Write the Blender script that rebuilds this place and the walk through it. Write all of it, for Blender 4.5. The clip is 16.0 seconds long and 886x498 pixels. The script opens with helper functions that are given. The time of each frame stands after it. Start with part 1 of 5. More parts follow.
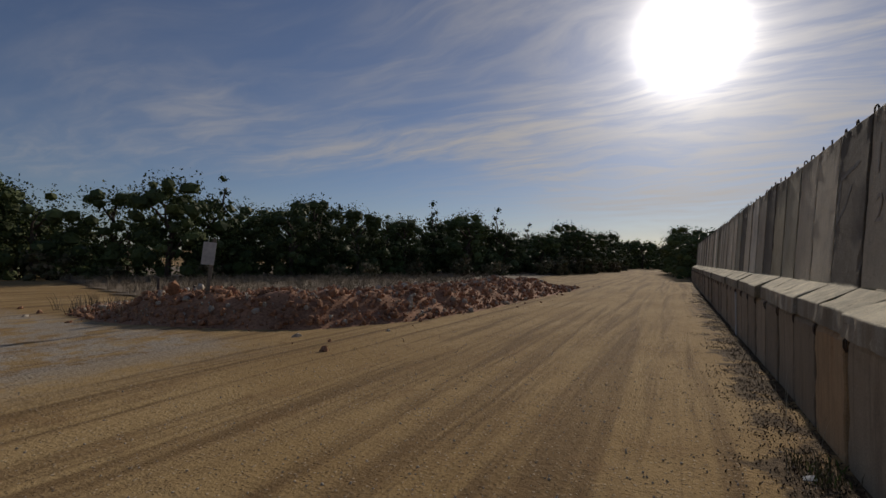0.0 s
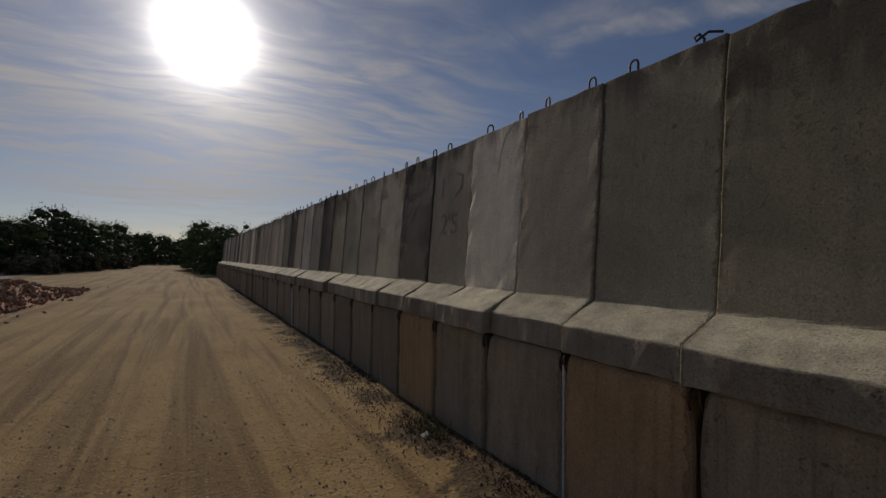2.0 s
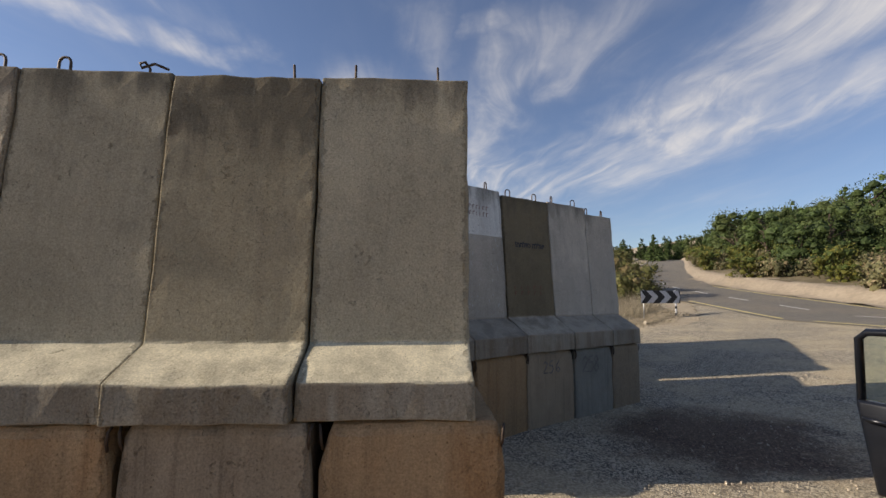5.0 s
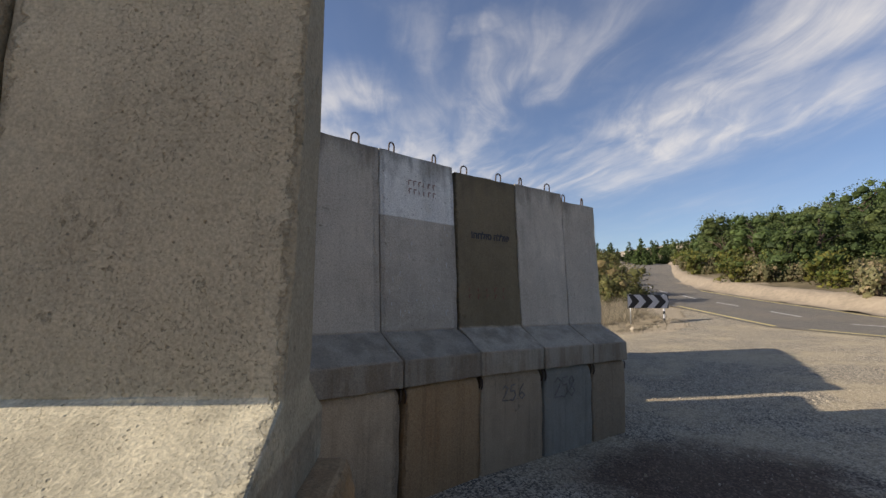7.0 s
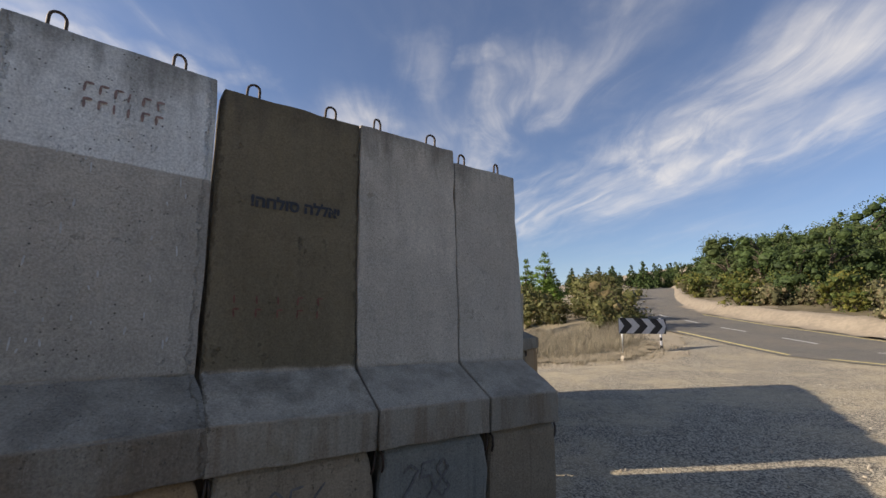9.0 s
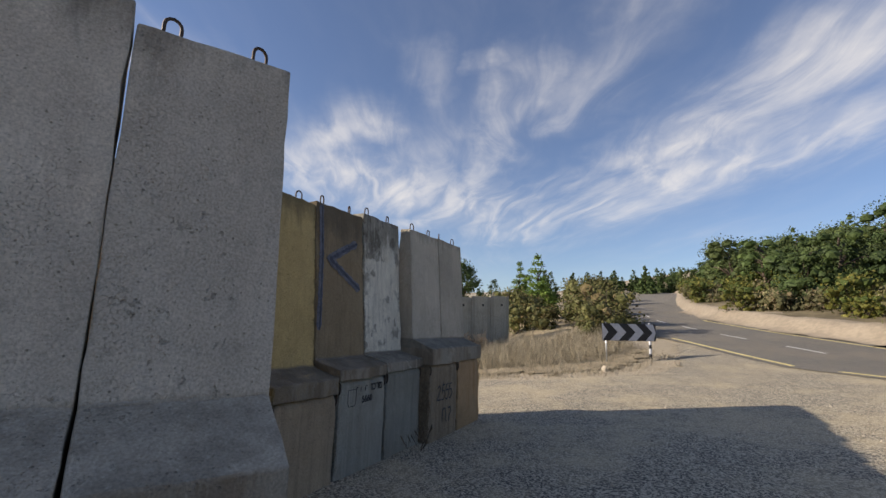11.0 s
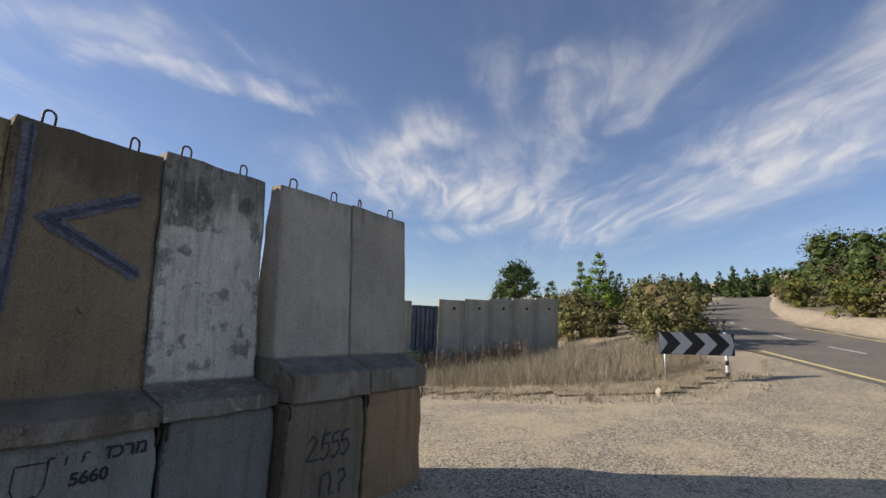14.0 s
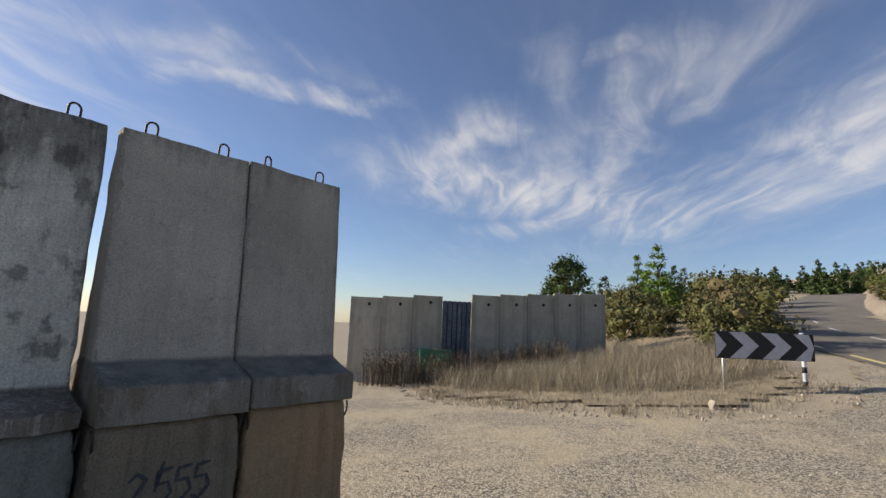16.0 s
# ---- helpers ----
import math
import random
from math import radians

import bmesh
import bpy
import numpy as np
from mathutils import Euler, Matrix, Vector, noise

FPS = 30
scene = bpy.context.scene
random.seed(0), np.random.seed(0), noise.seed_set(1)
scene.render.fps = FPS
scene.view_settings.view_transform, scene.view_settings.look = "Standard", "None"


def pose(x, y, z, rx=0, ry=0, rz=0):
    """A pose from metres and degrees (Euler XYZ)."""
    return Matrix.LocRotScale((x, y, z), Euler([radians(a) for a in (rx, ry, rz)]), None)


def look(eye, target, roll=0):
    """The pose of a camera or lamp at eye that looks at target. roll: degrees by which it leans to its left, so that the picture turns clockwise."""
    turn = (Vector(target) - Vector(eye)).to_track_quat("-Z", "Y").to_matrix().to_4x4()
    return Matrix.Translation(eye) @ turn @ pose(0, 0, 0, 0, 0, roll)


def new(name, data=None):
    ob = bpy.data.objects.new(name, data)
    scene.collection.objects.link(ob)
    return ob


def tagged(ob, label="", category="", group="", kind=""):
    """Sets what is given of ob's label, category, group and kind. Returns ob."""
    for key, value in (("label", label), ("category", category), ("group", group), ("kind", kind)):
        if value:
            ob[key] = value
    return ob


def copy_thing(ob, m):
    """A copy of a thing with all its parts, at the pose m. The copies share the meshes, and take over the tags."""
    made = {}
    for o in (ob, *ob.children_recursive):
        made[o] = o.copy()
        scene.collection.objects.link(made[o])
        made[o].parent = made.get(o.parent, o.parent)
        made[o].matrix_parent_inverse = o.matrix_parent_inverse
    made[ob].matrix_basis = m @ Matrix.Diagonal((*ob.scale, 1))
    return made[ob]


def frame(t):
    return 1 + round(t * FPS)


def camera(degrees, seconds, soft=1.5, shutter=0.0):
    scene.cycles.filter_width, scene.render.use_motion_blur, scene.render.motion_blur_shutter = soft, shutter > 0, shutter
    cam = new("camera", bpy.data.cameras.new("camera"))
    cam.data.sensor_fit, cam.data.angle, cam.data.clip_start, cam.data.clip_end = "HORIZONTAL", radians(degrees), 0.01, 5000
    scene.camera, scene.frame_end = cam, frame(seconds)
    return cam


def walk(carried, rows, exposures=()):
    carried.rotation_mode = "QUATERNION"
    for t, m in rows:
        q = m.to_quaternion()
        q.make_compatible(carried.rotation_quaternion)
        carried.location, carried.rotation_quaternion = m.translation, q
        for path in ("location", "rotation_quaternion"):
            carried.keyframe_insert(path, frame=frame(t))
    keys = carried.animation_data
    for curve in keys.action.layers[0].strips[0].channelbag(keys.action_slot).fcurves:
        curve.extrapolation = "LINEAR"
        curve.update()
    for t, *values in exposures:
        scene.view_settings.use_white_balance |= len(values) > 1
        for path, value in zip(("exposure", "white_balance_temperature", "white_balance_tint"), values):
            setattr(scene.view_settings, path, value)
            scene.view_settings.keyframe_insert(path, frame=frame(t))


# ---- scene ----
cam = camera(88.0, 16.0)
PATH = [
    (0, (0.279, 0.458, 1.61), (-0.636, 2.235, 1.658), 0.52),
    (0.5, (-0.055, 0.54, 1.629), (-0.525, 2.483, 1.665), 0.42),
    (1, (-0.341, 0.657, 1.662), (-0.37, 2.657, 1.698), 0.23),
    (1.5, (-0.637, 0.716, 1.686), (-0.188, 2.665, 1.726), 0.27),
    (2, (-0.845, 0.858, 1.666), (0.122, 2.609, 1.715), 0.72),
    (2.5, (-0.998, 1.031, 1.683), (0.419, 2.441, 1.752), 0.77),
    (3, (-1.165, 1.106, 1.706), (0.523, 2.172, 1.821), 0.59),
    (3.5, (-1.166, 1.043, 1.688), (0.688, 1.773, 1.858), 0.42),
    (4, (-1.122, 0.977, 1.686), (0.832, 1.358, 1.878), 0.16),
    (4.5, (-1.052, 0.914, 1.68), (0.936, 1.011, 1.877), 0.23),
    (5, (-0.916, 0.838, 1.675), (1.073, 0.743, 1.867), 0.38),
    (7.5, (0.883, -0.093, 1.704), (2.867, -0.24, 1.906), 1.12),
    (8, (1.427, -0.484, 1.694), (3.408, -0.622, 1.928), 1.12),
    (8.5, (1.989, -0.963, 1.676), (3.966, -1.094, 1.954), 1.17),
    (9, (2.53, -1.412, 1.67), (4.503, -1.535, 1.973), 1.20),
    (11.5, (4.632, -3.293, 1.684), (6.602, -3.377, 2.019), 1.81),
    (12, (5.072, -3.619, 1.686), (7.044, -3.634, 2.018), 1.88),
    (12.5, (5.502, -3.931, 1.702), (7.475, -3.926, 2.029), 2.00),
    (13, (5.944, -4.248, 1.736), (7.917, -4.205, 2.061), 2.01),
    (13.5, (6.407, -4.48, 1.766), (8.379, -4.397, 2.091), 2.04),
    (14, (6.868, -4.747, 1.792), (8.83, -4.546, 2.124), 2.09),
    (14.5, (7.313, -4.972, 1.796), (9.262, -4.667, 2.126), 2.22),
    (15, (7.654, -5.292, 1.807), (9.595, -4.939, 2.135), 2.23),
    (15.5, (8.03, -5.485, 1.785), (9.957, -5.057, 2.107), 2.36),
    (16, (8.392, -5.669, 1.803), (10.317, -5.224, 2.117), 2.45),
]
EXPOSURES = [(0.0, -1.2, 6800, 13), (1.5, -1.35, 6800, 13), (2.5, -1.65, 6800, 13), (2.8, -1.55, 6800, 13), (3.1, -1.2, 6800, 13), (3.5, -0.2, 7050, 14), (4.0, 0.08, 7000, 12), (5.0, 0.12, 7000, 12), (9.0, 0.26, 6950, 12), (12.5, 0.27, 6850, 12), (16.0, 0.12, 6750, 11)]
walk(cam, [(t, look(eye, target, roll)) for t, eye, target, roll in PATH], EXPOSURES)

# ---- light ----
SUN_AZ, SUN_EL = radians(89.0), radians(23.5)
TO_SUN = Vector((math.cos(SUN_AZ) * math.cos(SUN_EL), math.sin(SUN_AZ) * math.cos(SUN_EL), math.sin(SUN_EL)))
sun = new("sun", bpy.data.lights.new("sun", "SUN"))
sun.data.energy, sun.data.angle, sun.data.color = 5.0, radians(0.6), (1.0, 0.92, 0.8)
sun.matrix_basis = look((0, 0, 60), Vector((0, 0, 60)) - TO_SUN)


def set_props(n, props):
    if "operation" in props:
        n.operation = props["operation"]
    if "use_clamp" in props:
        n.use_clamp = props["use_clamp"]
    if "interpolation_type" in props:
        n.interpolation_type = props["interpolation_type"]
    if "data_type" in props:
        n.data_type, n.blend_type = props["data_type"], props["blend_type"]
    if "sky_type" in props:
        n.sky_type, n.sun_disc = props["sky_type"], props["sun_disc"]
        n.sun_elevation, n.sun_rotation = props["sun_elevation"], props["sun_rotation"]
        n.altitude, n.air_density, n.dust_density, n.ozone_density = props["altitude"], props["air_density"], props["dust_density"], props["ozone_density"]


class Nodes:
    """A thin wrapper to wire node trees."""

    def __init__(self, tree):
        self.tree = tree
        tree.nodes.clear()

    def add(self, kind, props=None, **inputs):
        n = self.tree.nodes.new(kind)
        set_props(n, props or {})
        for k, v in inputs.items():
            self.put(n, k, v)
        return n

    def put(self, n, key, v):
        key = int(key[1:]) if key[0] == "i" and key[1:].isdigit() else key
        sock = n.inputs[key]
        if isinstance(v, bpy.types.NodeSocket):
            self.tree.links.new(v, sock)
        elif isinstance(v, bpy.types.Node):
            self.tree.links.new(v.outputs[0], sock)
        else:
            sock.default_value = v

    def math(self, op, a, b=0.0, clamp=False):
        return self.add("ShaderNodeMath", {"operation": op, "use_clamp": clamp}, i0=a, i1=b).outputs[0]

    def vec(self, op, a, b=(0, 0, 0)):
        return self.add("ShaderNodeVectorMath", {"operation": op}, i0=a, i1=b)

    def noise(self, v, scale, detail=4.0, rough=0.55, dist=0.0):
        return self.add("ShaderNodeTexNoise", None, Vector=v, Scale=scale, Detail=detail, Roughness=rough, Distortion=dist).outputs[0]

    def step(self, v, lo, hi, to=(0.0, 1.0)):
        return self.add("ShaderNodeMapRange", {"interpolation_type": "SMOOTHSTEP"}, i0=v, i1=lo, i2=hi, i3=to[0], i4=to[1]).outputs[0]

    def mix(self, f, a, b, blend="MIX"):
        n = self.add("ShaderNodeMix", {"data_type": "RGBA", "blend_type": blend}, i0=f)
        self.put(n, "i6", a)
        self.put(n, "i7", b)
        return n.outputs[2]


def col(r, g, b):
    return (r, g, b, 1.0)


# drawn-out cirrus: points along each streak in the cloud layer's plane, breadth, density
CIRRUS_SOUTH = [
    ([(2.16, 0.60), (1.90, 0.38), (1.78, 0.23), (1.85, 0.22)], 0.23, 0.75),
    ([(2.23, 0.57), (2.48, 0.35), (2.60, -0.00), (2.76, -0.34)], 0.56, 0.85),
    ([(2.70, -0.24), (1.98, -0.34), (1.40, -0.35)], 0.18, 0.70),
    ([(2.07, -0.02), (1.98, -0.29), (1.52, -0.43)], 0.35, 0.40),
    ([(1.77, -0.56), (1.38, -0.54), (1.08, -0.58)], 0.16, 0.50),
    ([(1.41, -0.17), (1.34, -0.24)], 0.07, 0.50),
    ([(1.31, 0.05), (1.42, -0.01), (1.59, -0.11)], 0.10, 0.30),
]
CIRRUS_EAST = [
    ([(1.18, 1.28), (1.27, 1.06), (1.40, 0.87), (1.56, 0.75), (1.51, 0.56)], 0.10, 0.75),
    ([(1.11, 0.94), (1.22, 0.83), (1.38, 0.66)], 0.12, 0.40),
]
CIRRUS_WEST = [
    ([(3.23, -0.62), (2.53, -1.10), (2.01, -1.32), (1.57, -1.59)], 0.40, 0.75),
    ([(2.00, -1.00), (1.51, -1.11), (1.16, -1.20)], 0.28, 0.80),
    ([(3.26, 0.36), (3.02, -0.28), (2.50, -0.67), (2.26, -0.90)], 0.28, 0.50),
]
CIRRUS_NORTH = [
    ([(-3.71, 1.41), (-3.07, 1.49), (-2.45, 1.61), (-2.04, 1.54)], 0.58, 0.40),
    ([(-2.95, 1.68), (-2.62, 2.12), (-1.79, 2.17)], 0.52, 0.45),
    ([(-2.57, 2.22), (-1.77, 2.31), (-1.24, 2.51), (-0.66, 2.47)], 0.40, 0.75),
    ([(-0.95, 3.21), (-0.57, 3.85), (-0.17, 4.07)], 0.48, 0.50),
    ([(-1.65, 1.62), (-1.30, 1.61), (-0.78, 1.40), (-0.63, 1.40)], 0.26, 0.22),
    ([(-0.09, 4.00), (0.33, 3.64), (0.67, 2.62)], 1.26, 0.50),
    ([(0.27, 3.32), (0.79, 2.64), (1.06, 2.10)], 0.51, 0.50),
    ([(0.55, 2.02), (0.87, 1.55), (1.01, 1.26), (1.25, 0.94)], 0.15, 0.55),
]



def build_world():
    w = bpy.data.worlds.new("sky")
    scene.world = w
    w.use_nodes = True
    N = Nodes(w.node_tree)
    out = N.add("ShaderNodeOutputWorld")
    sky = N.add("ShaderNodeTexSky", {"sky_type": "NISHITA", "sun_disc": False, "sun_elevation": SUN_EL, "sun_rotation": math.pi / 2 - SUN_AZ,
                                     "altitude": 400.0, "air_density": 1.0, "dust_density": 0.25, "ozone_density": 2.2})
    d = N.add("ShaderNodeTexCoord").outputs["Generated"]
    sep = N.add("ShaderNodeSeparateXYZ", None, i0=d)
    up = N.math("MAXIMUM", sep.outputs[2], 0.02)
    lift = N.math("ADD", up, 0.10)
    px = N.math("DIVIDE", sep.outputs[0], lift)
    py = N.math("DIVIDE", sep.outputs[1], lift)
    flat = N.add("ShaderNodeCombineXYZ", None, i0=px, i1=py, i2=0.0).outputs[0]
    # wind-drawn cirrus: a warped noise, long along one bearing
    warp = N.add("ShaderNodeTexNoise", None, Vector=flat, Scale=0.55, Detail=3.0)
    bent = N.vec("ADD", flat, N.vec("SCALE", N.vec("SUBTRACT", warp.outputs["Color"], (0.5, 0.5, 0.5)).outputs[0]).outputs[0])
    bent.inputs[1].links[0].from_node.inputs["Scale"].default_value = 1.1
    turned = N.add("ShaderNodeMapping", None, Vector=bent.outputs[0])
    turned.inputs["Rotation"].default_value = (0, 0, radians(62))
    turned.inputs["Scale"].default_value = (0.42, 1.25, 1.0)
    turned.inputs["Location"].default_value = (0.8, 2.3, 0.0)
    streak = N.noise(turned.outputs[0], 1.3, 8.0, 0.6, 0.35)
    field = N.noise(flat, 0.42, 2.0, 0.5)
    combed = N.add("ShaderNodeMapping", None, Vector=bent.outputs[0])
    combed.inputs["Rotation"].default_value = (0, 0, radians(8))
    combed.inputs["Scale"].default_value = (1.1, 3.6, 1.0)
    fine = N.noise(combed.outputs[0], 2.0, 6.0, 0.56, 0.5)
    toward = N.math("MAXIMUM", N.vec("DOT_PRODUCT", d, tuple(TO_SUN)).outputs["Value"], 0.0)
    loose = N.vec("ADD", flat, N.vec("SCALE", N.vec("SUBTRACT", warp.outputs["Color"], (0.5, 0.5, 0.5)).outputs[0]).outputs[0])
    loose.inputs[1].links[0].from_node.inputs["Scale"].default_value = 0.16
    crimp = N.add("ShaderNodeTexNoise", None, Vector=flat, Scale=2.6, Detail=5.0, Roughness=0.6)
    curl = N.vec("SCALE", N.vec("SUBTRACT", crimp.outputs["Color"], (0.5, 0.5, 0.5)).outputs[0])
    N.put(curl, "Scale", 0.34)
    loose = N.vec("ADD", loose.outputs[0], curl.outputs[0]).outputs[0]

    def wisp(a, b, wide, much):
        """How near the sky's plane lies to one drawn-out cloud."""
        ax, ay, bx, by = *a, *b
        ab = (bx - ax, by - ay, 0.0)
        rel = N.vec("SUBTRACT", loose, (ax, ay, 0.0)).outputs[0]
        t = N.math("DIVIDE", N.vec("DOT_PRODUCT", rel, ab).outputs["Value"], ab[0] ** 2 + ab[1] ** 2, True)
        way = N.vec("SCALE", ab)
        N.put(way, "Scale", t)
        off = N.vec("LENGTH", N.vec("SUBTRACT", rel, way.outputs[0]).outputs[0]).outputs["Value"]
        return N.step(off, 0.0, wide, (much, 0.0))

    near = 0.0
    for pts, wide, much in CIRRUS_SOUTH + CIRRUS_EAST + CIRRUS_WEST + CIRRUS_NORTH:
        for a, b_ in zip(pts, pts[1:]):
            near = N.math("MAXIMUM", near, wisp(a, b_, wide * 1.25, much))
    veil = N.math("MULTIPLY", N.math("POWER", toward, 7.0), 0.42)
    # torn threads inside each streak, and a thin haze of ice between them
    torn = N.math("ADD", N.math("MULTIPLY", N.step(fine, 0.30, 0.72), 0.95), N.math("MULTIPLY", N.step(streak, 0.35, 0.7), 0.55))
    body = N.math("MULTIPLY", near, N.math("ADD", N.math("MULTIPLY", torn, 0.50), 0.20))
    haze = N.math("MULTIPLY", N.math("ADD", N.step(streak, 0.42, 0.78), N.math("MULTIPLY", N.step(fine, 0.4, 0.8), 0.6)), N.step(field, 0.35, 0.7, (0.06, 0.20)))
    cover = N.math("ADD", N.math("ADD", body, haze), N.math("MULTIPLY", veil, N.math("ADD", torn, 0.35)))
    cover = N.step(cover, -0.12, 1.15, (0.0, 0.92))
    fade = N.step(sep.outputs[2], 0.0, 0.10)
    cover = N.math("MULTIPLY", cover, fade)
    glow = N.math("ADD", N.math("MULTIPLY", N.math("POWER", toward, 14.0), 3.0), N.math("MULTIPLY", N.math("POWER", toward, 120.0), 14.0))
    bright = N.math("ADD", glow, 7.6)
    white = N.vec("SCALE", (1.0, 0.985, 0.97))
    N.put(white, "Scale", bright)
    deep = N.mix(1.0, sky.outputs[0], col(0.93, 0.97, 1.13), "MULTIPLY")
    tone = N.mix(cover, deep, white.outputs[0])
    aureole = N.vec("SCALE", (1.0, 0.98, 0.94))
    N.put(aureole, "Scale", N.math("ADD", N.math("MULTIPLY", N.math("POWER", toward, 60.0), 6.0), N.math("MULTIPLY", N.math("POWER", toward, 600.0), 120.0)))
    total = N.vec("ADD", tone, aureole.outputs[0])
    bg = N.add("ShaderNodeBackground", None, Color=total.outputs[0], Strength=0.10)
    N.tree.links.new(bg.outputs[0], out.inputs[0])


build_world()


# ---- materials ----
def material(name, build):
    m = bpy.data.materials.new(name)
    m.use_nodes = True
    N = Nodes(m.node_tree)
    out = N.add("ShaderNodeOutputMaterial")
    bsdf = N.add("ShaderNodeBsdfPrincipled")
    N.tree.links.new(bsdf.outputs[0], out.inputs[0])
    build(N, bsdf)
    return m


def bump(N, bsdf, height, strength=0.5, dist=0.01):
    b = N.add("ShaderNodeBump", None, Strength=strength, Distance=dist, Height=height)
    N.tree.links.new(b.outputs[0], bsdf.inputs["Normal"])


def shifted(N):
    """Object coordinates, shifted by each object's own random number."""
    tc = N.add("ShaderNodeTexCoord").outputs["Object"]
    rnd = N.add("ShaderNodeObjectInfo").outputs["Random"]
    far = N.add("ShaderNodeCombineXYZ", None, i0=N.math("MULTIPLY", rnd, 37.0), i1=N.math("MULTIPLY", rnd, 91.0), i2=N.math("MULTIPLY", rnd, 13.0))
    return tc, N.vec("ADD", tc, far.outputs[0]).outputs[0], rnd


def concrete(name, base, stain=(0.16, 0.13, 0.10), stain_amount=0.5, chalk=0.2, vary=0.12, two_tone=None, pits=0.5, mottle=None,
             ledge=None, crown=None, rim=0.5, fleck=0.3, streak=0.18):
    """ledge: foot, lip and colour of the unpainted base, with a brown front below the lip; crown: the height at which
    dark growth on the head begins.
    """
    base = (base[0] * 1.04, base[1], base[2] * 0.90)

    def build(N, bsdf):
        tc, v, rnd = shifted(N)
        where = N.add("ShaderNodeSeparateXYZ", None, i0=tc)
        z, across = where.outputs[2], N.math("ABSOLUTE", where.outputs[0])
        big = N.noise(v, 1.1, 4.0, 0.6)
        mid = N.noise(v, 5.0, 6.0, 0.6)
        grain = N.noise(v, 90.0, 3.0, 0.6)
        drawn = N.add("ShaderNodeMapping", None, Vector=v)
        drawn.inputs["Scale"].default_value = (5.0, 5.0, 0.8)
        run = N.noise(drawn.outputs[0], 1.0, 5.0, 0.65, 0.3)
        c = N.mix(N.step(big, 0.3, 0.7), col(*[k * 0.84 for k in base]), col(*[min(1, k * 1.12) for k in base]))
        if two_tone:
            edge = N.math("ADD", z, N.math("MULTIPLY", N.noise(v, 30.0, 2.0), 0.012))
            c = N.mix(N.step(edge, two_tone[0], two_tone[0] + 0.012), c, col(*two_tone[1]))
        if mottle:
            c = N.mix(N.math("MULTIPLY", N.step(N.math("ADD", mid, N.math("MULTIPLY", run, 0.5)), mottle[0], mottle[0] + 0.12), 0.9), c, col(*mottle[1]))
        c = N.mix(N.math("MULTIPLY", N.step(N.math("ADD", N.math("MULTIPLY", run, 0.6), N.math("MULTIPLY", big, 0.4)), 0.47, 0.72), stain_amount), c, col(*stain))
        c = N.mix(N.math("MULTIPLY", N.step(mid, 0.56, 0.72), chalk), c, col(*[min(1, k * 1.35 + 0.02) for k in base]))
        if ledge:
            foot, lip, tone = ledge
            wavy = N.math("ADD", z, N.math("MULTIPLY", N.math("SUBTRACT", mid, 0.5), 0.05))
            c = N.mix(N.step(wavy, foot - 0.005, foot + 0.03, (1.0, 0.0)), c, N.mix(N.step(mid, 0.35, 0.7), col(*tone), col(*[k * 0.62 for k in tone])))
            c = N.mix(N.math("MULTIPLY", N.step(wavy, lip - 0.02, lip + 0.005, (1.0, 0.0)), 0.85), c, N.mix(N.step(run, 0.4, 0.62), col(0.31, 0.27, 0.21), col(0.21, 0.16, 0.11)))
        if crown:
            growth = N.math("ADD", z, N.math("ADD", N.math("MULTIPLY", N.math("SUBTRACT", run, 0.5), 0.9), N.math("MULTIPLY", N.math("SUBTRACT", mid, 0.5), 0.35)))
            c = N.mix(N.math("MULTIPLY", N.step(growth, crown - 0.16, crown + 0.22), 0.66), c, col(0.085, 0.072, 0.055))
        thread = N.add("ShaderNodeMapping", None, Vector=v)
        thread.inputs["Scale"].default_value = (17.0, 17.0, 0.45)
        lines = N.noise(thread.outputs[0], 1.0, 6.0, 0.7, 0.2)
        c = N.mix(N.math("MULTIPLY", N.step(lines, 0.50, 0.68), streak), c, col(*[k * 0.5 for k in base]))
        c = N.mix(N.math("MULTIPLY", N.step(lines, 0.45, 0.30), streak * 0.6), c, col(*[min(1, k * 1.25) for k in base]))
        ragged = N.math("ADD", across, N.math("MULTIPLY", N.math("SUBTRACT", N.noise(v, 16.0, 6.0, 0.75), 0.5), 0.16))
        worn = N.step(ragged, 0.422, 0.442)
        c = N.mix(N.math("MULTIPLY", worn, rim), c, col(*[k * 0.42 for k in base]))
        blot = N.noise(v, 2.6, 7.0, 0.72, 0.4)
        c = N.mix(N.math("MULTIPLY", N.step(blot, 0.50, 0.68), 0.30), c, col(*[k * 0.55 for k in base]))
        c = N.mix(N.math("MULTIPLY", N.step(blot, 0.44, 0.30), 0.40), c, col(*[min(1, k * 1.22) for k in base]))
        speck = N.add("ShaderNodeTexVoronoi", None, Vector=v, Scale=30.0).outputs["Distance"]
        sparse = N.step(N.noise(v, 9.0, 2.0), 0.46, 0.58)
        hole = N.math("MULTIPLY", N.step(speck, 0.10, 0.16, (1.0, 0.0)), sparse)
        c = N.mix(N.math("MULTIPLY", hole, pits), c, col(*[k * 0.3 for k in base]))
        scab = N.math("MULTIPLY", N.step(N.noise(v, 13.0, 7.0, 0.75), 0.60, 0.66), N.step(N.noise(v, 1.7, 2.0), 0.48, 0.62))
        c = N.mix(N.math("MULTIPLY", scab, 0.35), c, col(*[k * 0.45 for k in base]))
        # fine dark flecks in loose swarms, pinholes and pale scuffs
        peel = N.noise(v, 85.0, 5.0, 0.7)
        swarm = N.step(N.noise(v, 2.3, 4.0, 0.65), 0.38, 0.66)
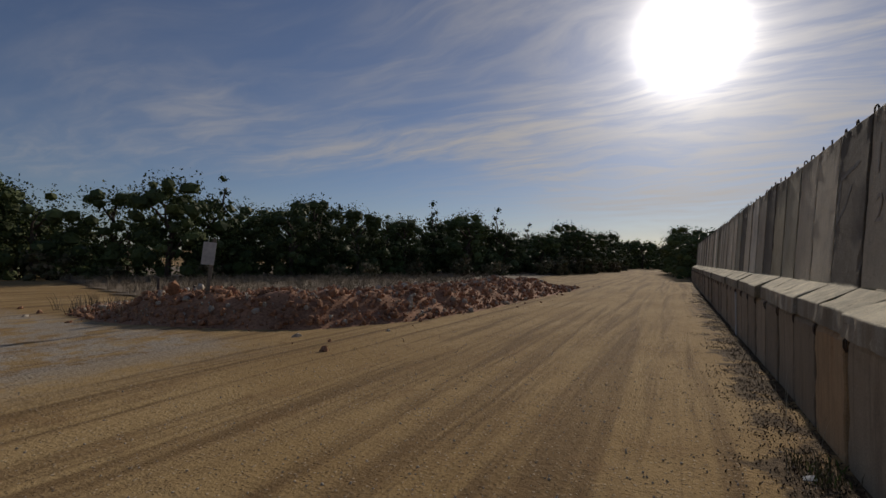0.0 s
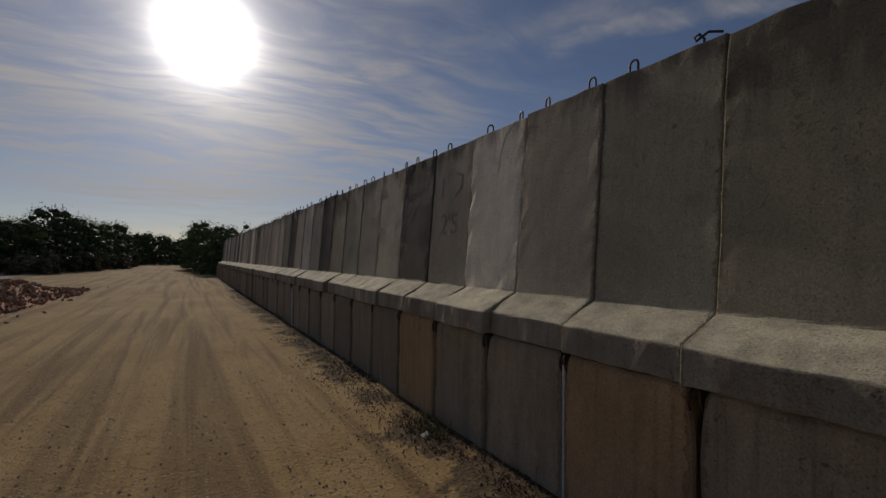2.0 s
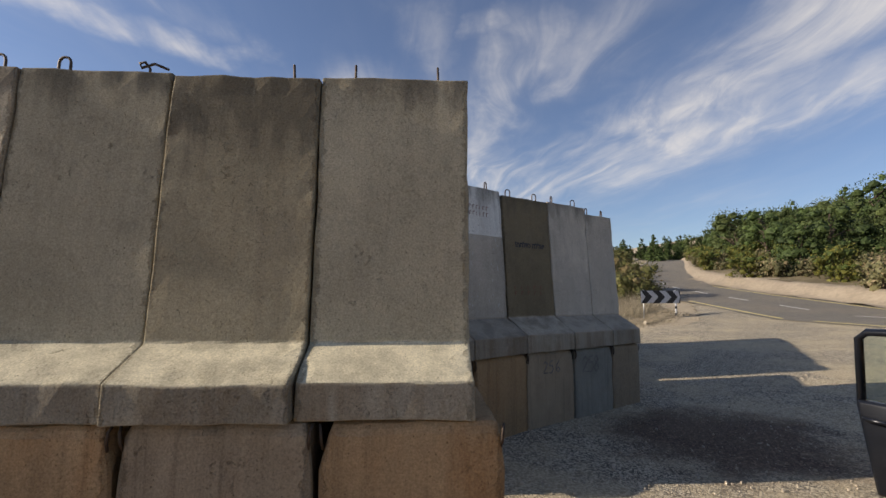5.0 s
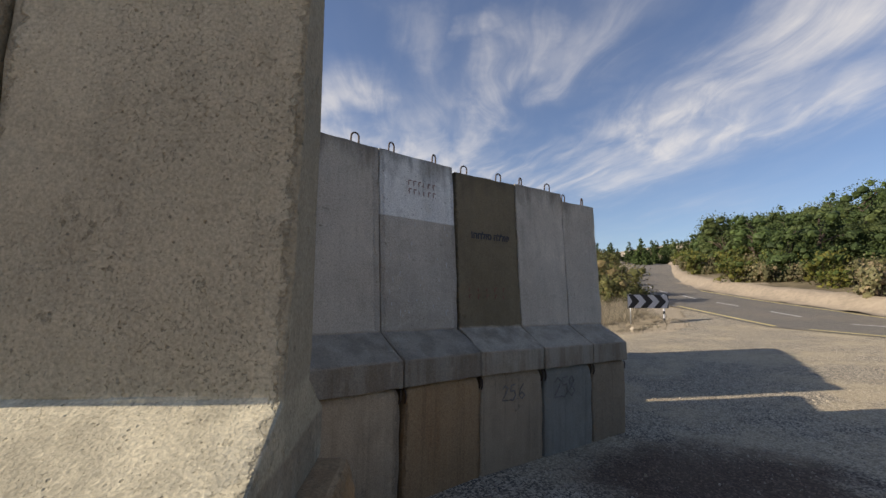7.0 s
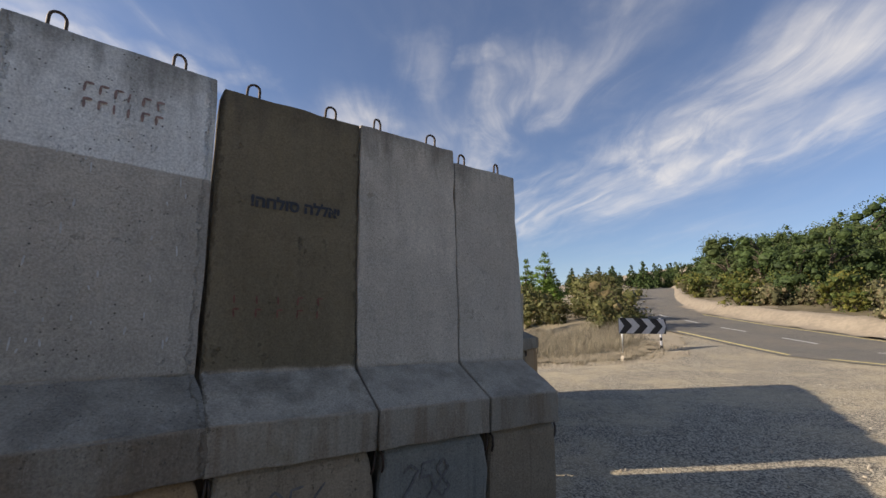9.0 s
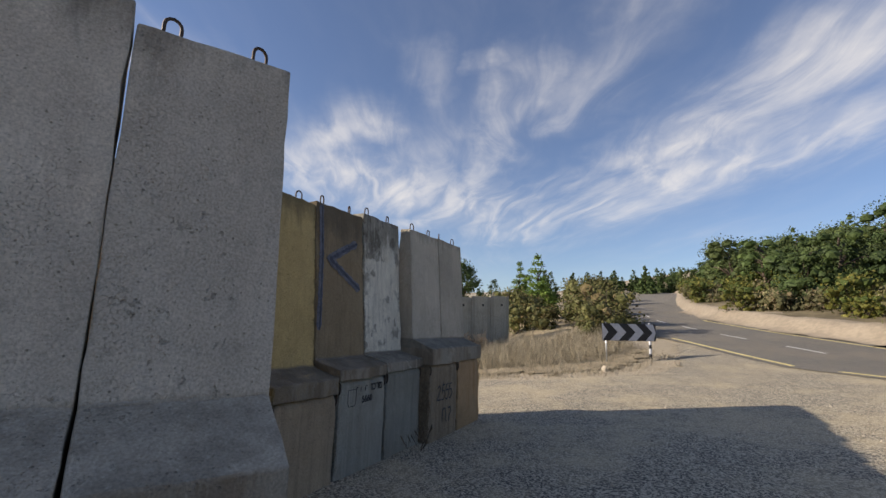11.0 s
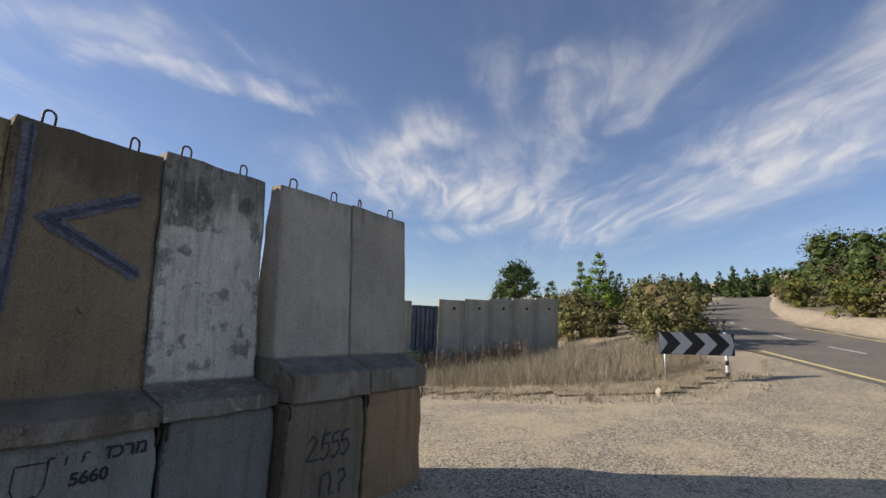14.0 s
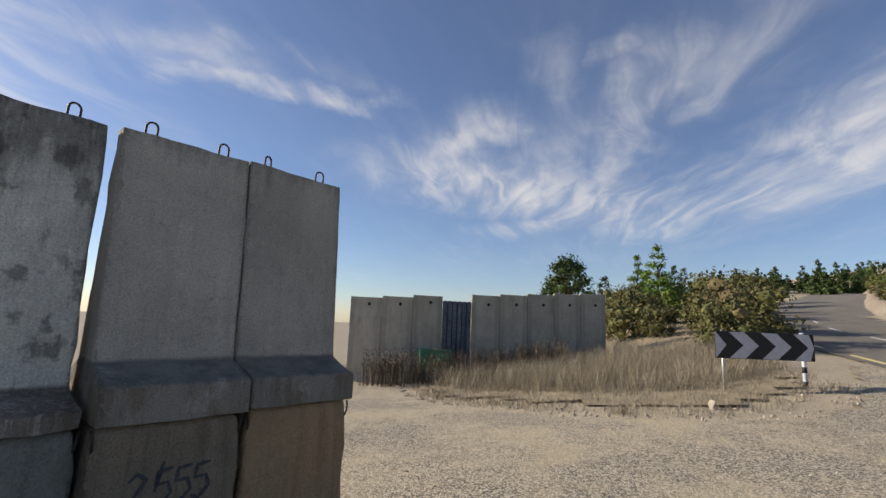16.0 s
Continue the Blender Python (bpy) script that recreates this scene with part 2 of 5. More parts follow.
        flecks = N.math("MULTIPLY", N.step(peel, 0.58, 0.64), swarm)
        c = N.mix(N.math("MULTIPLY", flecks, fleck), c, col(*[k * 0.34 for k in base]))
        pin = N.step(N.add("ShaderNodeTexVoronoi", None, Vector=v, Scale=58.0).outputs["Distance"], 0.07, 0.13, (1.0, 0.0))
        c = N.mix(N.math("MULTIPLY", pin, 0.5), c, col(*[k * 0.35 for k in base]))
        c = N.mix(N.math("MULTIPLY", N.step(N.noise(drawn.outputs[0], 6.0, 6.0, 0.7), 0.60, 0.70), 0.25), c, col(*[min(1, k * 1.3 + 0.03) for k in base]))
        light = N.math("ADD", N.math("MULTIPLY", rnd, 2 * vary), 1.0 - vary)
        tint = N.vec("SCALE", c)
        N.put(tint, "Scale", N.math("MULTIPLY", light, N.math("ADD", N.math("MULTIPLY", grain, 1.1), 0.45)))
        N.put(bsdf, "Base Color", tint.outputs[0])
        N.put(bsdf, "Roughness", 0.9)
        bsdf.inputs["Specular IOR Level"].default_value = 0.25
        h = N.math("SUBTRACT", N.math("ADD", N.math("MULTIPLY", grain, 0.35), N.math("MULTIPLY", mid, 0.8)), N.math("ADD", hole, N.math("MULTIPLY", worn, 0.8)))
        bump(N, bsdf, N.math("SUBTRACT", h, N.math("ADD", N.math("MULTIPLY", scab, 0.8), N.math("ADD", N.math("MULTIPLY", flecks, 0.5), pin))), 0.8, 0.010)
    return material(name, build)


SPECS = {
    "grey": dict(base=(0.45, 0.405, 0.315), stain_amount=0.28, chalk=0.12),
    "brown": dict(base=(0.385, 0.335, 0.245), stain_amount=0.35, chalk=0.12),
    "olive": dict(base=(0.165, 0.137, 0.094), stain_amount=0.2, pits=0.2, chalk=0.05),
    "dark": dict(base=(0.17, 0.148, 0.125), stain_amount=0.3, pits=0.2, chalk=0.1),
    "light": dict(base=(0.84, 0.76, 0.65), stain_amount=0.2),
    "cast": dict(base=(0.455, 0.42, 0.37), stain_amount=0.3, rim=0.2, fleck=0.2),
    "pinkish": dict(base=(0.56, 0.49, 0.395), stain_amount=0.35),
    "blue_grey": dict(base=(0.52, 0.478, 0.435), stain_amount=0.25, rim=0.25, fleck=0.15),
    "rust": dict(base=(0.50, 0.34, 0.17), stain=(0.11, 0.07, 0.04), stain_amount=0.5, mottle=(0.80, (0.12, 0.08, 0.05)), fleck=0.8),
    "ochre": dict(base=(0.58, 0.35, 0.12), stain=(0.20, 0.13, 0.06), stain_amount=0.45, pits=1.0, rim=0.95, fleck=0.5),
    "yellow": dict(base=(0.53, 0.405, 0.20), stain=(0.20, 0.17, 0.08), stain_amount=0.42, pits=1.0, rim=0.95, fleck=0.6),
    "arrow": dict(base=(0.27, 0.21, 0.14), stain=(0.09, 0.07, 0.05), stain_amount=0.6, rim=0.4, fleck=0.5, streak=0.35),
    "white": dict(base=(0.78, 0.75, 0.68), stain=(0.15, 0.13, 0.105), stain_amount=0.8, mottle=(0.74, (0.24, 0.215, 0.175)), rim=0.85, chalk=0.1, fleck=0.75, streak=0.55),
    "two_tone": dict(base=(0.49, 0.455, 0.42), stain_amount=0.2, pits=0.9, two_tone=(2.42, (0.86, 0.84, 0.78)), rim=0.25),
}
# row a's ledge tone is brightened: sunlight on its ledge tops is painted in
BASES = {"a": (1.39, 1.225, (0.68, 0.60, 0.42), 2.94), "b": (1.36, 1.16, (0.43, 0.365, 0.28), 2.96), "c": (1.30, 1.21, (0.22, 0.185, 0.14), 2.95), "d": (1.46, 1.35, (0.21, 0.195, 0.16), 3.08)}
CONCRETE = {
    "block": concrete("concrete_block", (0.335, 0.272, 0.205), stain=(0.12, 0.085, 0.055), stain_amount=0.6, vary=0.2, streak=0.5),
    "block_rust": concrete("concrete_block_rusty", (0.40, 0.275, 0.165), stain=(0.30, 0.135, 0.045), stain_amount=0.75, vary=0.15, streak=0.45),
    "block_blue": concrete("concrete_block_painted", (0.30, 0.30, 0.28), stain=(0.12, 0.10, 0.085), stain_amount=0.4, streak=0.4),
    "far": concrete("concrete_far", (0.45, 0.425, 0.37), rim=0.3),
}


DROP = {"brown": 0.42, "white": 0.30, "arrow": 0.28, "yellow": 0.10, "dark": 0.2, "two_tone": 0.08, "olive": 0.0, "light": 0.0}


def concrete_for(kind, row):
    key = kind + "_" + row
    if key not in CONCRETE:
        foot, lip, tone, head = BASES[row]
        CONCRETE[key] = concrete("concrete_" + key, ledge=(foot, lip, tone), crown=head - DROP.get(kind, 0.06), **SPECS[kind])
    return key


def plain(name, c, rough=0.7, metal=0.0, scale=20.0, vary=0.3, relief=0.2):
    def build(N, bsdf):
        tc, v, rnd = shifted(N)
        n = N.math("ADD", N.math("MULTIPLY", N.noise(v, scale, 5.0), 0.6), N.math("MULTIPLY", N.noise(v, scale * 0.13, 3.0), 0.4))
        N.put(bsdf, "Base Color", N.mix(N.step(n, 0.3, 0.7), col(*[k * (1 - vary) for k in c]), col(*[min(1, k * (1 + vary)) for k in c])))
        bsdf.inputs["Roughness"].default_value = rough
        bsdf.inputs["Metallic"].default_value = metal
        bump(N, bsdf, n, relief, 0.004)
    return material(name, build)


STEEL = plain("rusty_steel", (0.09, 0.065, 0.05), 0.65, 0.6, 60.0)
GALV = plain("galvanised_steel", (0.5, 0.5, 0.5), 0.45, 0.8)
PAINT_BLACK = plain("black_paint", (0.03, 0.03, 0.035), 0.6)
PAINT_BLUE = plain("dark_blue_paint", (0.065, 0.07, 0.095), 0.8, 0, 40.0, 0.5)
PAINT_RED = plain("faded_red_paint", (0.30, 0.20, 0.17), 0.9, 0, 40.0, 0.4)
SIGN_WHITE = plain("sign_white", (0.55, 0.55, 0.57), 0.5, 0, 8.0, 0.12)
SIGN_BLACK = plain("sign_black", (0.012, 0.012, 0.015), 0.55)
GREEN_PAINT = plain("green_paint", (0.03, 0.20, 0.10), 0.55, 0, 12.0, 0.3)
WOOD = plain("weathered_wood", (0.22, 0.18, 0.13), 0.9, 0, 30.0, 0.4)
BOARD = plain("pale_board", (0.50, 0.48, 0.44), 0.7, 0, 10.0, 0.2)
CAR_PAINT = plain("dark_car_paint", (0.012, 0.014, 0.02), 0.25, 0.3, 4.0, 0.1, 0.0)
RUBBER = plain("rubber", (0.02, 0.02, 0.02), 0.85)
STONE = plain("rubble_stone", (0.36, 0.185, 0.10), 0.95, 0, 14.0, 0.45, 0.6)
PALE_STONE = plain("pale_stone", (0.42, 0.36, 0.28), 0.95, 0, 14.0, 0.35, 0.6)
BARK = plain("bark", (0.085, 0.06, 0.045), 0.95, 0, 25.0, 0.5, 0.8)
CURTAIN = plain("corrugated_steel", (0.10, 0.115, 0.14), 0.5, 0.4, 9.0, 0.5)


def glass_material():
    def build(N, bsdf):
        bsdf.inputs["Base Color"].default_value = col(0.75, 0.85, 0.82)
        bsdf.inputs["Roughness"].default_value = 0.02
        bsdf.inputs["Transmission Weight"].default_value = 1.0
        bsdf.inputs["IOR"].default_value = 1.45
    return material("glass", build)


GLASS = glass_material()


def leaf_material(name, dark, light, dry=None):
    def build(N, bsdf):
        g = N.add("ShaderNodeNewGeometry")
        isle = g.outputs["Random Per Island"]
        tc, v, rnd = shifted(N)
        c = N.mix(isle, col(*dark), col(*light))
        big = N.noise(v, 0.9, 2.0)
        c = N.mix(N.math("MULTIPLY", N.step(big, 0.45, 0.7), 0.55), c, col(*[k * 0.6 for k in dark]))
        if dry:
            c = N.mix(N.math("MULTIPLY", N.step(N.math("FRACT", N.math("MULTIPLY", isle, 7.3)), 1.0 - dry[0], 1.0 - dry[0] + 0.05), 0.9), c, col(*dry[1]))
        tint = N.vec("SCALE", c)
        N.put(tint, "Scale", N.math("ADD", N.math("MULTIPLY", rnd, 0.5), 0.75))
        N.put(bsdf, "Base Color", tint.outputs[0])
        bsdf.inputs["Roughness"].default_value = 0.65
        bsdf.inputs["Specular IOR Level"].default_value = 0.2
        bsdf.inputs["Transmission Weight"].default_value = 0.0
    return material(name, build)


LEAF_OAK = leaf_material("leaf_oak", (0.046, 0.064, 0.022), (0.12, 0.15, 0.05))
LEAF_PINE = leaf_material("leaf_pine", (0.034, 0.054, 0.018), (0.085, 0.122, 0.036))
LEAF_BRIGHT = leaf_material("leaf_bright", (0.085, 0.14, 0.024), (0.19, 0.27, 0.055))
LEAF_OLIVE = leaf_material("leaf_olive", (0.075, 0.082, 0.028), (0.18, 0.17, 0.06), (0.2, (0.19, 0.14, 0.065)))
LEAF_SCRUB = leaf_material("leaf_scrub", (0.075, 0.075, 0.035), (0.16, 0.145, 0.07), (0.3, (0.20, 0.155, 0.09)))
LEAF_GOLD = leaf_material("leaf_gold", (0.085, 0.10, 0.022), (0.21, 0.185, 0.04), (0.3, (0.07, 0.10, 0.025)))
DRY_GRASS = leaf_material("dry_grass", (0.31, 0.26, 0.18), (0.56, 0.49, 0.36), (0.25, (0.14, 0.115, 0.08)))
DARK_WEED = leaf_material("dark_weed", (0.075, 0.055, 0.035), (0.17, 0.125, 0.08))
FIELD_GRASS = leaf_material("field_grass", (0.13, 0.10, 0.065), (0.27, 0.215, 0.145))
LITTER = leaf_material("dry_litter", (0.06, 0.04, 0.025), (0.17, 0.12, 0.07))


def dirt_material():
    def build(N, bsdf):
        tc = N.add("ShaderNodeTexCoord").outputs["Object"]
        big = N.noise(tc, 0.22, 5.0, 0.6)
        mid = N.noise(tc, 1.6, 6.0, 0.65)
        grit = N.noise(tc, 28.0, 4.0, 0.7)
        lane = N.add("ShaderNodeMapping", None, Vector=tc)
        lane.inputs["Scale"].default_value = (2.6, 0.09, 1.0)
        lane.inputs["Rotation"].default_value = (0, 0, radians(-4))
        track = N.noise(lane.outputs[0], 1.0, 5.0, 0.6, 0.8)
        c = N.mix(N.step(big, 0.35, 0.65), col(0.365, 0.235, 0.095), col(0.455, 0.31, 0.14))
        c = N.mix(N.math("MULTIPLY", N.step(track, 0.44, 0.64), 0.85), c, col(0.19, 0.115, 0.05))
        c = N.mix(N.math("MULTIPLY", N.step(mid, 0.52, 0.7), 0.55), c, col(0.28, 0.165, 0.07))
        c = N.mix(N.math("MULTIPLY", N.step(grit, 0.55, 0.75), 0.55), c, col(0.47, 0.39, 0.27))
        c = N.mix(N.math("MULTIPLY", N.step(grit, 0.42, 0.25), 0.4), c, col(0.16, 0.11, 0.06))
        chips = N.add("ShaderNodeTexVoronoi", None, Vector=tc, Scale=26.0)
        tone = N.add("ShaderNodeSeparateColor", None, i0=chips.outputs["Color"]).outputs[0]
        here = N.math("MULTIPLY", N.step(chips.outputs["Distance"], 0.34, 0.22), N.step(tone, 0.55, 0.62))
        c = N.mix(N.math("MULTIPLY", here, 0.75), c, N.mix(N.step(tone, 0.78, 0.8), col(0.14, 0.09, 0.05), col(0.52, 0.42, 0.29)))
        clods = N.noise(tc, 7.0, 5.0, 0.7)
        c = N.mix(N.math("MULTIPLY", N.step(clods, 0.54, 0.68), 0.5), c, col(0.20, 0.125, 0.055))
        where = N.add("ShaderNodeSeparateXYZ", None, i0=tc)
        x, y = where.outputs[0], where.outputs[1]
        patch = N.noise(tc, 1.15, 5.0, 0.7)
        # leaf mulch gathers along the long wall
        strip = N.math("MULTIPLY", N.step(x, 0.25, 1.35), N.step(y, 0.0, 1.0))
        mulch = N.step(N.math("ADD", patch, N.math("MULTIPLY", strip, 0.30)), 0.68, 0.76)
        crumbs = N.mix(N.step(grit, 0.35, 0.65), col(0.05, 0.034, 0.02), col(0.16, 0.11, 0.065))
        c = N.mix(N.math("MULTIPLY", N.math("MULTIPLY", mulch, N.step(strip, 0.0, 0.1)), 0.9), c, crumbs)
        # spread gravel by the side track
        spread_at = N.math("MULTIPLY", N.step(x, -5.5, -8.5), N.step(y, 7.0, 6.0))
        gravel = N.math("MULTIPLY", spread_at, N.step(N.math("ADD", patch, N.math("MULTIPLY", grit, 0.35)), 0.58, 0.72))
        c = N.mix(N.math("MULTIPLY", gravel, 0.8), c, N.mix(N.step(grit, 0.4, 0.6), col(0.20, 0.175, 0.14), col(0.52, 0.47, 0.39)))
        # paler sand on the verge by the road bend
        c = N.mix(N.math("MULTIPLY", N.step(x, 13.0, 16.0), 0.85), c, N.mix(N.step(grit, 0.35, 0.65), col(0.34, 0.285, 0.205), col(0.54, 0.47, 0.36)))
        N.put(bsdf, "Base Color", c)
        bsdf.inputs["Roughness"].default_value = 0.95
        bsdf.inputs["Specular IOR Level"].default_value = 0.15
        h = N.math("ADD", N.math("MULTIPLY", grit, 0.5), N.math("ADD", N.math("ADD", N.math("MULTIPLY", track, 1.2), N.math("MULTIPLY", here, 0.3)), N.math("ADD", mid, N.math("MULTIPLY", clods, 0.6))))
        bump(N, bsdf, h, 0.8, 0.03)
    return material("dirt", build)


def gravel_material(name, dark, light, dust, dust_amount, cell=70.0, spill=None):
    """spill: centre, half lengths and colour of trodden-in earth."""
    def build(N, bsdf):
        tc = N.add("ShaderNodeTexCoord").outputs["Object"]
        vor = N.add("ShaderNodeTexVoronoi", None, Vector=tc, Scale=cell)
        shade = N.add("ShaderNodeSeparateColor", None, i0=vor.outputs["Color"]).outputs[0]
        big = N.noise(tc, 0.5, 6.0, 0.65)
        mid = N.noise(tc, 3.0, 5.0, 0.6)
        c = N.mix(N.step(shade, 0.1, 0.95), col(*dark), col(*light))
        c = N.mix(N.math("MULTIPLY", N.step(N.math("ADD", N.math("MULTIPLY", big, 0.7), N.math("MULTIPLY", mid, 0.3)), 0.42, 0.62), dust_amount), c, col(*dust))
        if spill:
            (sx, sy), (rx, ry), tone = spill
            off = N.vec("MULTIPLY", N.vec("SUBTRACT", tc, (sx, sy, 0.0)).outputs[0], (1 / rx, 1 / ry, 0.0)).outputs[0]
            reach = N.math("ADD", N.vec("LENGTH", off).outputs["Value"], N.math("MULTIPLY", N.math("SUBTRACT", N.noise(tc, 1.3, 6.0, 0.7), 0.5), 1.3))
            c = N.mix(N.step(reach, 0.45, 1.05, (0.85, 0.0)), c, N.mix(N.step(shade, 0.75, 0.95), col(*tone), col(*[k * 2.6 for k in tone])))
        grit = N.noise(tc, 160.0, 2.0)
        tint = N.vec("SCALE", c)
        N.put(tint, "Scale", N.math("ADD", N.math("MULTIPLY", grit, 0.5), 0.75))
        N.put(bsdf, "Base Color", tint.outputs[0])
        bsdf.inputs["Roughness"].default_value = 0.9
        bsdf.inputs["Specular IOR Level"].default_value = 0.3
        h = N.math("ADD", N.math("MULTIPLY", vor.outputs["Distance"], -1.0), N.math("MULTIPLY", mid, 0.6))
        bump(N, bsdf, h, 0.7, 0.012)
    return material(name, build)


DIRT = dirt_material()
FORECOURT = gravel_material("worn_asphalt", (0.10, 0.09, 0.074), (0.56, 0.485, 0.36), (0.54, 0.44, 0.285), 0.6, 55.0, ((4.5, -2.7), (1.5, 1.7), (0.075, 0.045, 0.03)))
ASPHALT = gravel_material("road_asphalt", (0.13, 0.12, 0.105), (0.24, 0.22, 0.19), (0.27, 0.23, 0.175), 0.5, 110.0)
SAND = plain("sand_bank", (0.30, 0.245, 0.18), 0.95, 0, 5.0, 0.2, 0.6)
YELLOW_LINE = plain("yellow_line", (0.68, 0.56, 0.24), 0.7, 0, 12.0, 0.25)
WHITE_LINE = plain("white_line", (0.6, 0.58, 0.54), 0.7, 0, 12.0, 0.2)
HILL_EARTH = plain("hillside_scrub", (0.17, 0.135, 0.075), 0.95, 0, 1.2, 0.45, 0.8)
FIELD_EARTH = plain("dry_field", (0.19, 0.14, 0.085), 0.95, 0, 1.5, 0.4, 0.8)
WEED_EARTH = plain("weedy_soil", (0.27, 0.215, 0.135), 0.95, 0, 2.5, 0.35, 0.8)


# ---- mesh helpers ----
def mesh_of(name, verts, faces, mat, smooth=False):
    me = bpy.data.meshes.new(name)
    me.from_pydata([tuple(map(float, p)) for p in verts], [], [tuple(f) for f in faces])
    me.materials.append(mat)
    if smooth:
        me.polygons.foreach_set("use_smooth", [True] * len(me.polygons))
    me.update()
    return me


def bm_mesh(name, bm, mat, smooth=False):
    bmesh.ops.recalc_face_normals(bm, faces=bm.faces)
    me = bpy.data.meshes.new(name)
    bm.to_mesh(me)
    bm.free()
    me.materials.append(mat)
    if smooth:
        me.polygons.foreach_set("use_smooth", [True] * len(me.polygons))
    return me


def part(name, data, parent, label="", m=None):
    """One mesh object under a thing or a part."""
    ob = new(name, data)
    ob.parent = parent
    if m is not None:
        ob.matrix_basis = m
    return tagged(ob, label)


def box(bm, x0, x1, y0, y1, z0, z1, bevel=0.0):
    r = bmesh.ops.create_cube(bm, size=1.0)
    for v in r["verts"]:
        v.co = Vector((x0 + (v.co.x + 0.5) * (x1 - x0), y0 + (v.co.y + 0.5) * (y1 - y0), z0 + (v.co.z + 0.5) * (z1 - z0)))
    if bevel:
        edges = list({e for v in r["verts"] for e in v.link_edges})
        bmesh.ops.bevel(bm, geom=edges, offset=bevel, segments=2, profile=0.6, affect="EDGES")


def tube(points, radius, sides=6):
    """Verts and faces of a round bar along points; radius may be a list."""
    verts, faces = [], []
    pts = [Vector(p) for p in points]
    for i, p in enumerate(pts):
        r = radius[i] if isinstance(radius, (list, tuple)) else radius
        along = (pts[min(i + 1, len(pts) - 1)] - pts[max(i - 1, 0)]).normalized()
        side = along.orthogonal().normalized() if i == 0 else (side - along * side.dot(along)).normalized()
        other = along.cross(side)
        for k in range(sides):
            a = 2 * math.pi * k / sides
            verts.append(p + r * (math.cos(a) * side + math.sin(a) * other))
    for i in range(len(pts) - 1):
        for k in range(sides):
            faces.append((i * sides + k, i * sides + (k + 1) % sides, (i + 1) * sides + (k + 1) % sides, (i + 1) * sides + k))
    faces.append(tuple(range(sides))[::-1])
    faces.append(tuple((len(pts) - 1) * sides + k for k in range(sides)))
    return verts, faces


def ease(v, lo, hi):
    s = min(1.0, max(0.0, (v - lo) / (hi - lo)))
    return s * s * (3 - 2 * s)


# ---- ground ----
ROAD = [(-60.0, -17.4), (-20.0, -17.4), (0.0, -17.4), (12.0, -17.35), (20.0, -17.5), (27.0, -17.9), (34.0, -18.9), (42.0, -21.6), (52.0, -26.6), (62.0, -32.3),
        (75.0, -40.0), (88.0, -47.5), (98.0, -52.2), (110.0, -54.5), (125.0, -52.0), (140.0, -46.0)]


def road_y(x):
    return float(np.interp(x, [p[0] for p in ROAD], [p[1] for p in ROAD]))


def height(x, y):
    """The lie of the land."""
    z = 0.1 * ease(x, 3, 9)
    ry = road_y(x)
    side = min(-3.2 - y, -3.2 - ry + 4.0)
    z += 0.05 * max(0.0, side) * ease(x, 1.5, 6.0)
    near_road = ease(-y, 6.0, 13.0)
    z += 0.083 * max(0.0, min(x, 150) - 18) * near_road
    z -= 0.062 * max(0.0, min(x, 240) - 14) * (1 - ease(-y, -0.5, 9.0))
    south = ry - 3.6 - y
    if south > 0:
        z += 0.7 * ease(south, 0.0, 1.1) + 0.17 * max(0.0, min(south, 75) - 2.0) * ease(x, -40, 0)
    # the woods behind the dirt road climb a little, with a far ridge
    if y > 0:
        z += 5.5 * ease(math.hypot(x + 10, y), 120, 260) * ease(-x + 0.35 * y, -30, 60)
    z += 0.03 * noise.noise((x * 0.35, y * 0.35, 0.0)) * ease(abs(y + 17), 4, 8)
    return z


def in_forecourt(x, y):
    if y > 1.5 or x < 2.6 + 0.5 * noise.noise((y * 0.8, 3.0, 0.0)):
        return False
    kerb = float(np.interp(y, [-14, -12.4, -11.2, -10, -8.6, -7, -5.6, -4.4, -3, -2, 1.5], [24, 20.3, 18.6, 17.6, 17.1, 17.2, 17.6, 18.5, 19.6, 21.0, 30.0]))
    return y > road_y(x) + 2.9 and x < kerb + 0.25 * noise.noise((x, y * 1.3, 0.0))


def spread(lo, hi, centre, fine, count):
    """Coordinates that are close near the centre and wide far out."""
    a, b = math.asinh((lo - centre) / fine), math.asinh((hi - centre) / fine)
    return [centre + fine * math.sinh(a + (b - a) * i / count) for i in range(count + 1)]


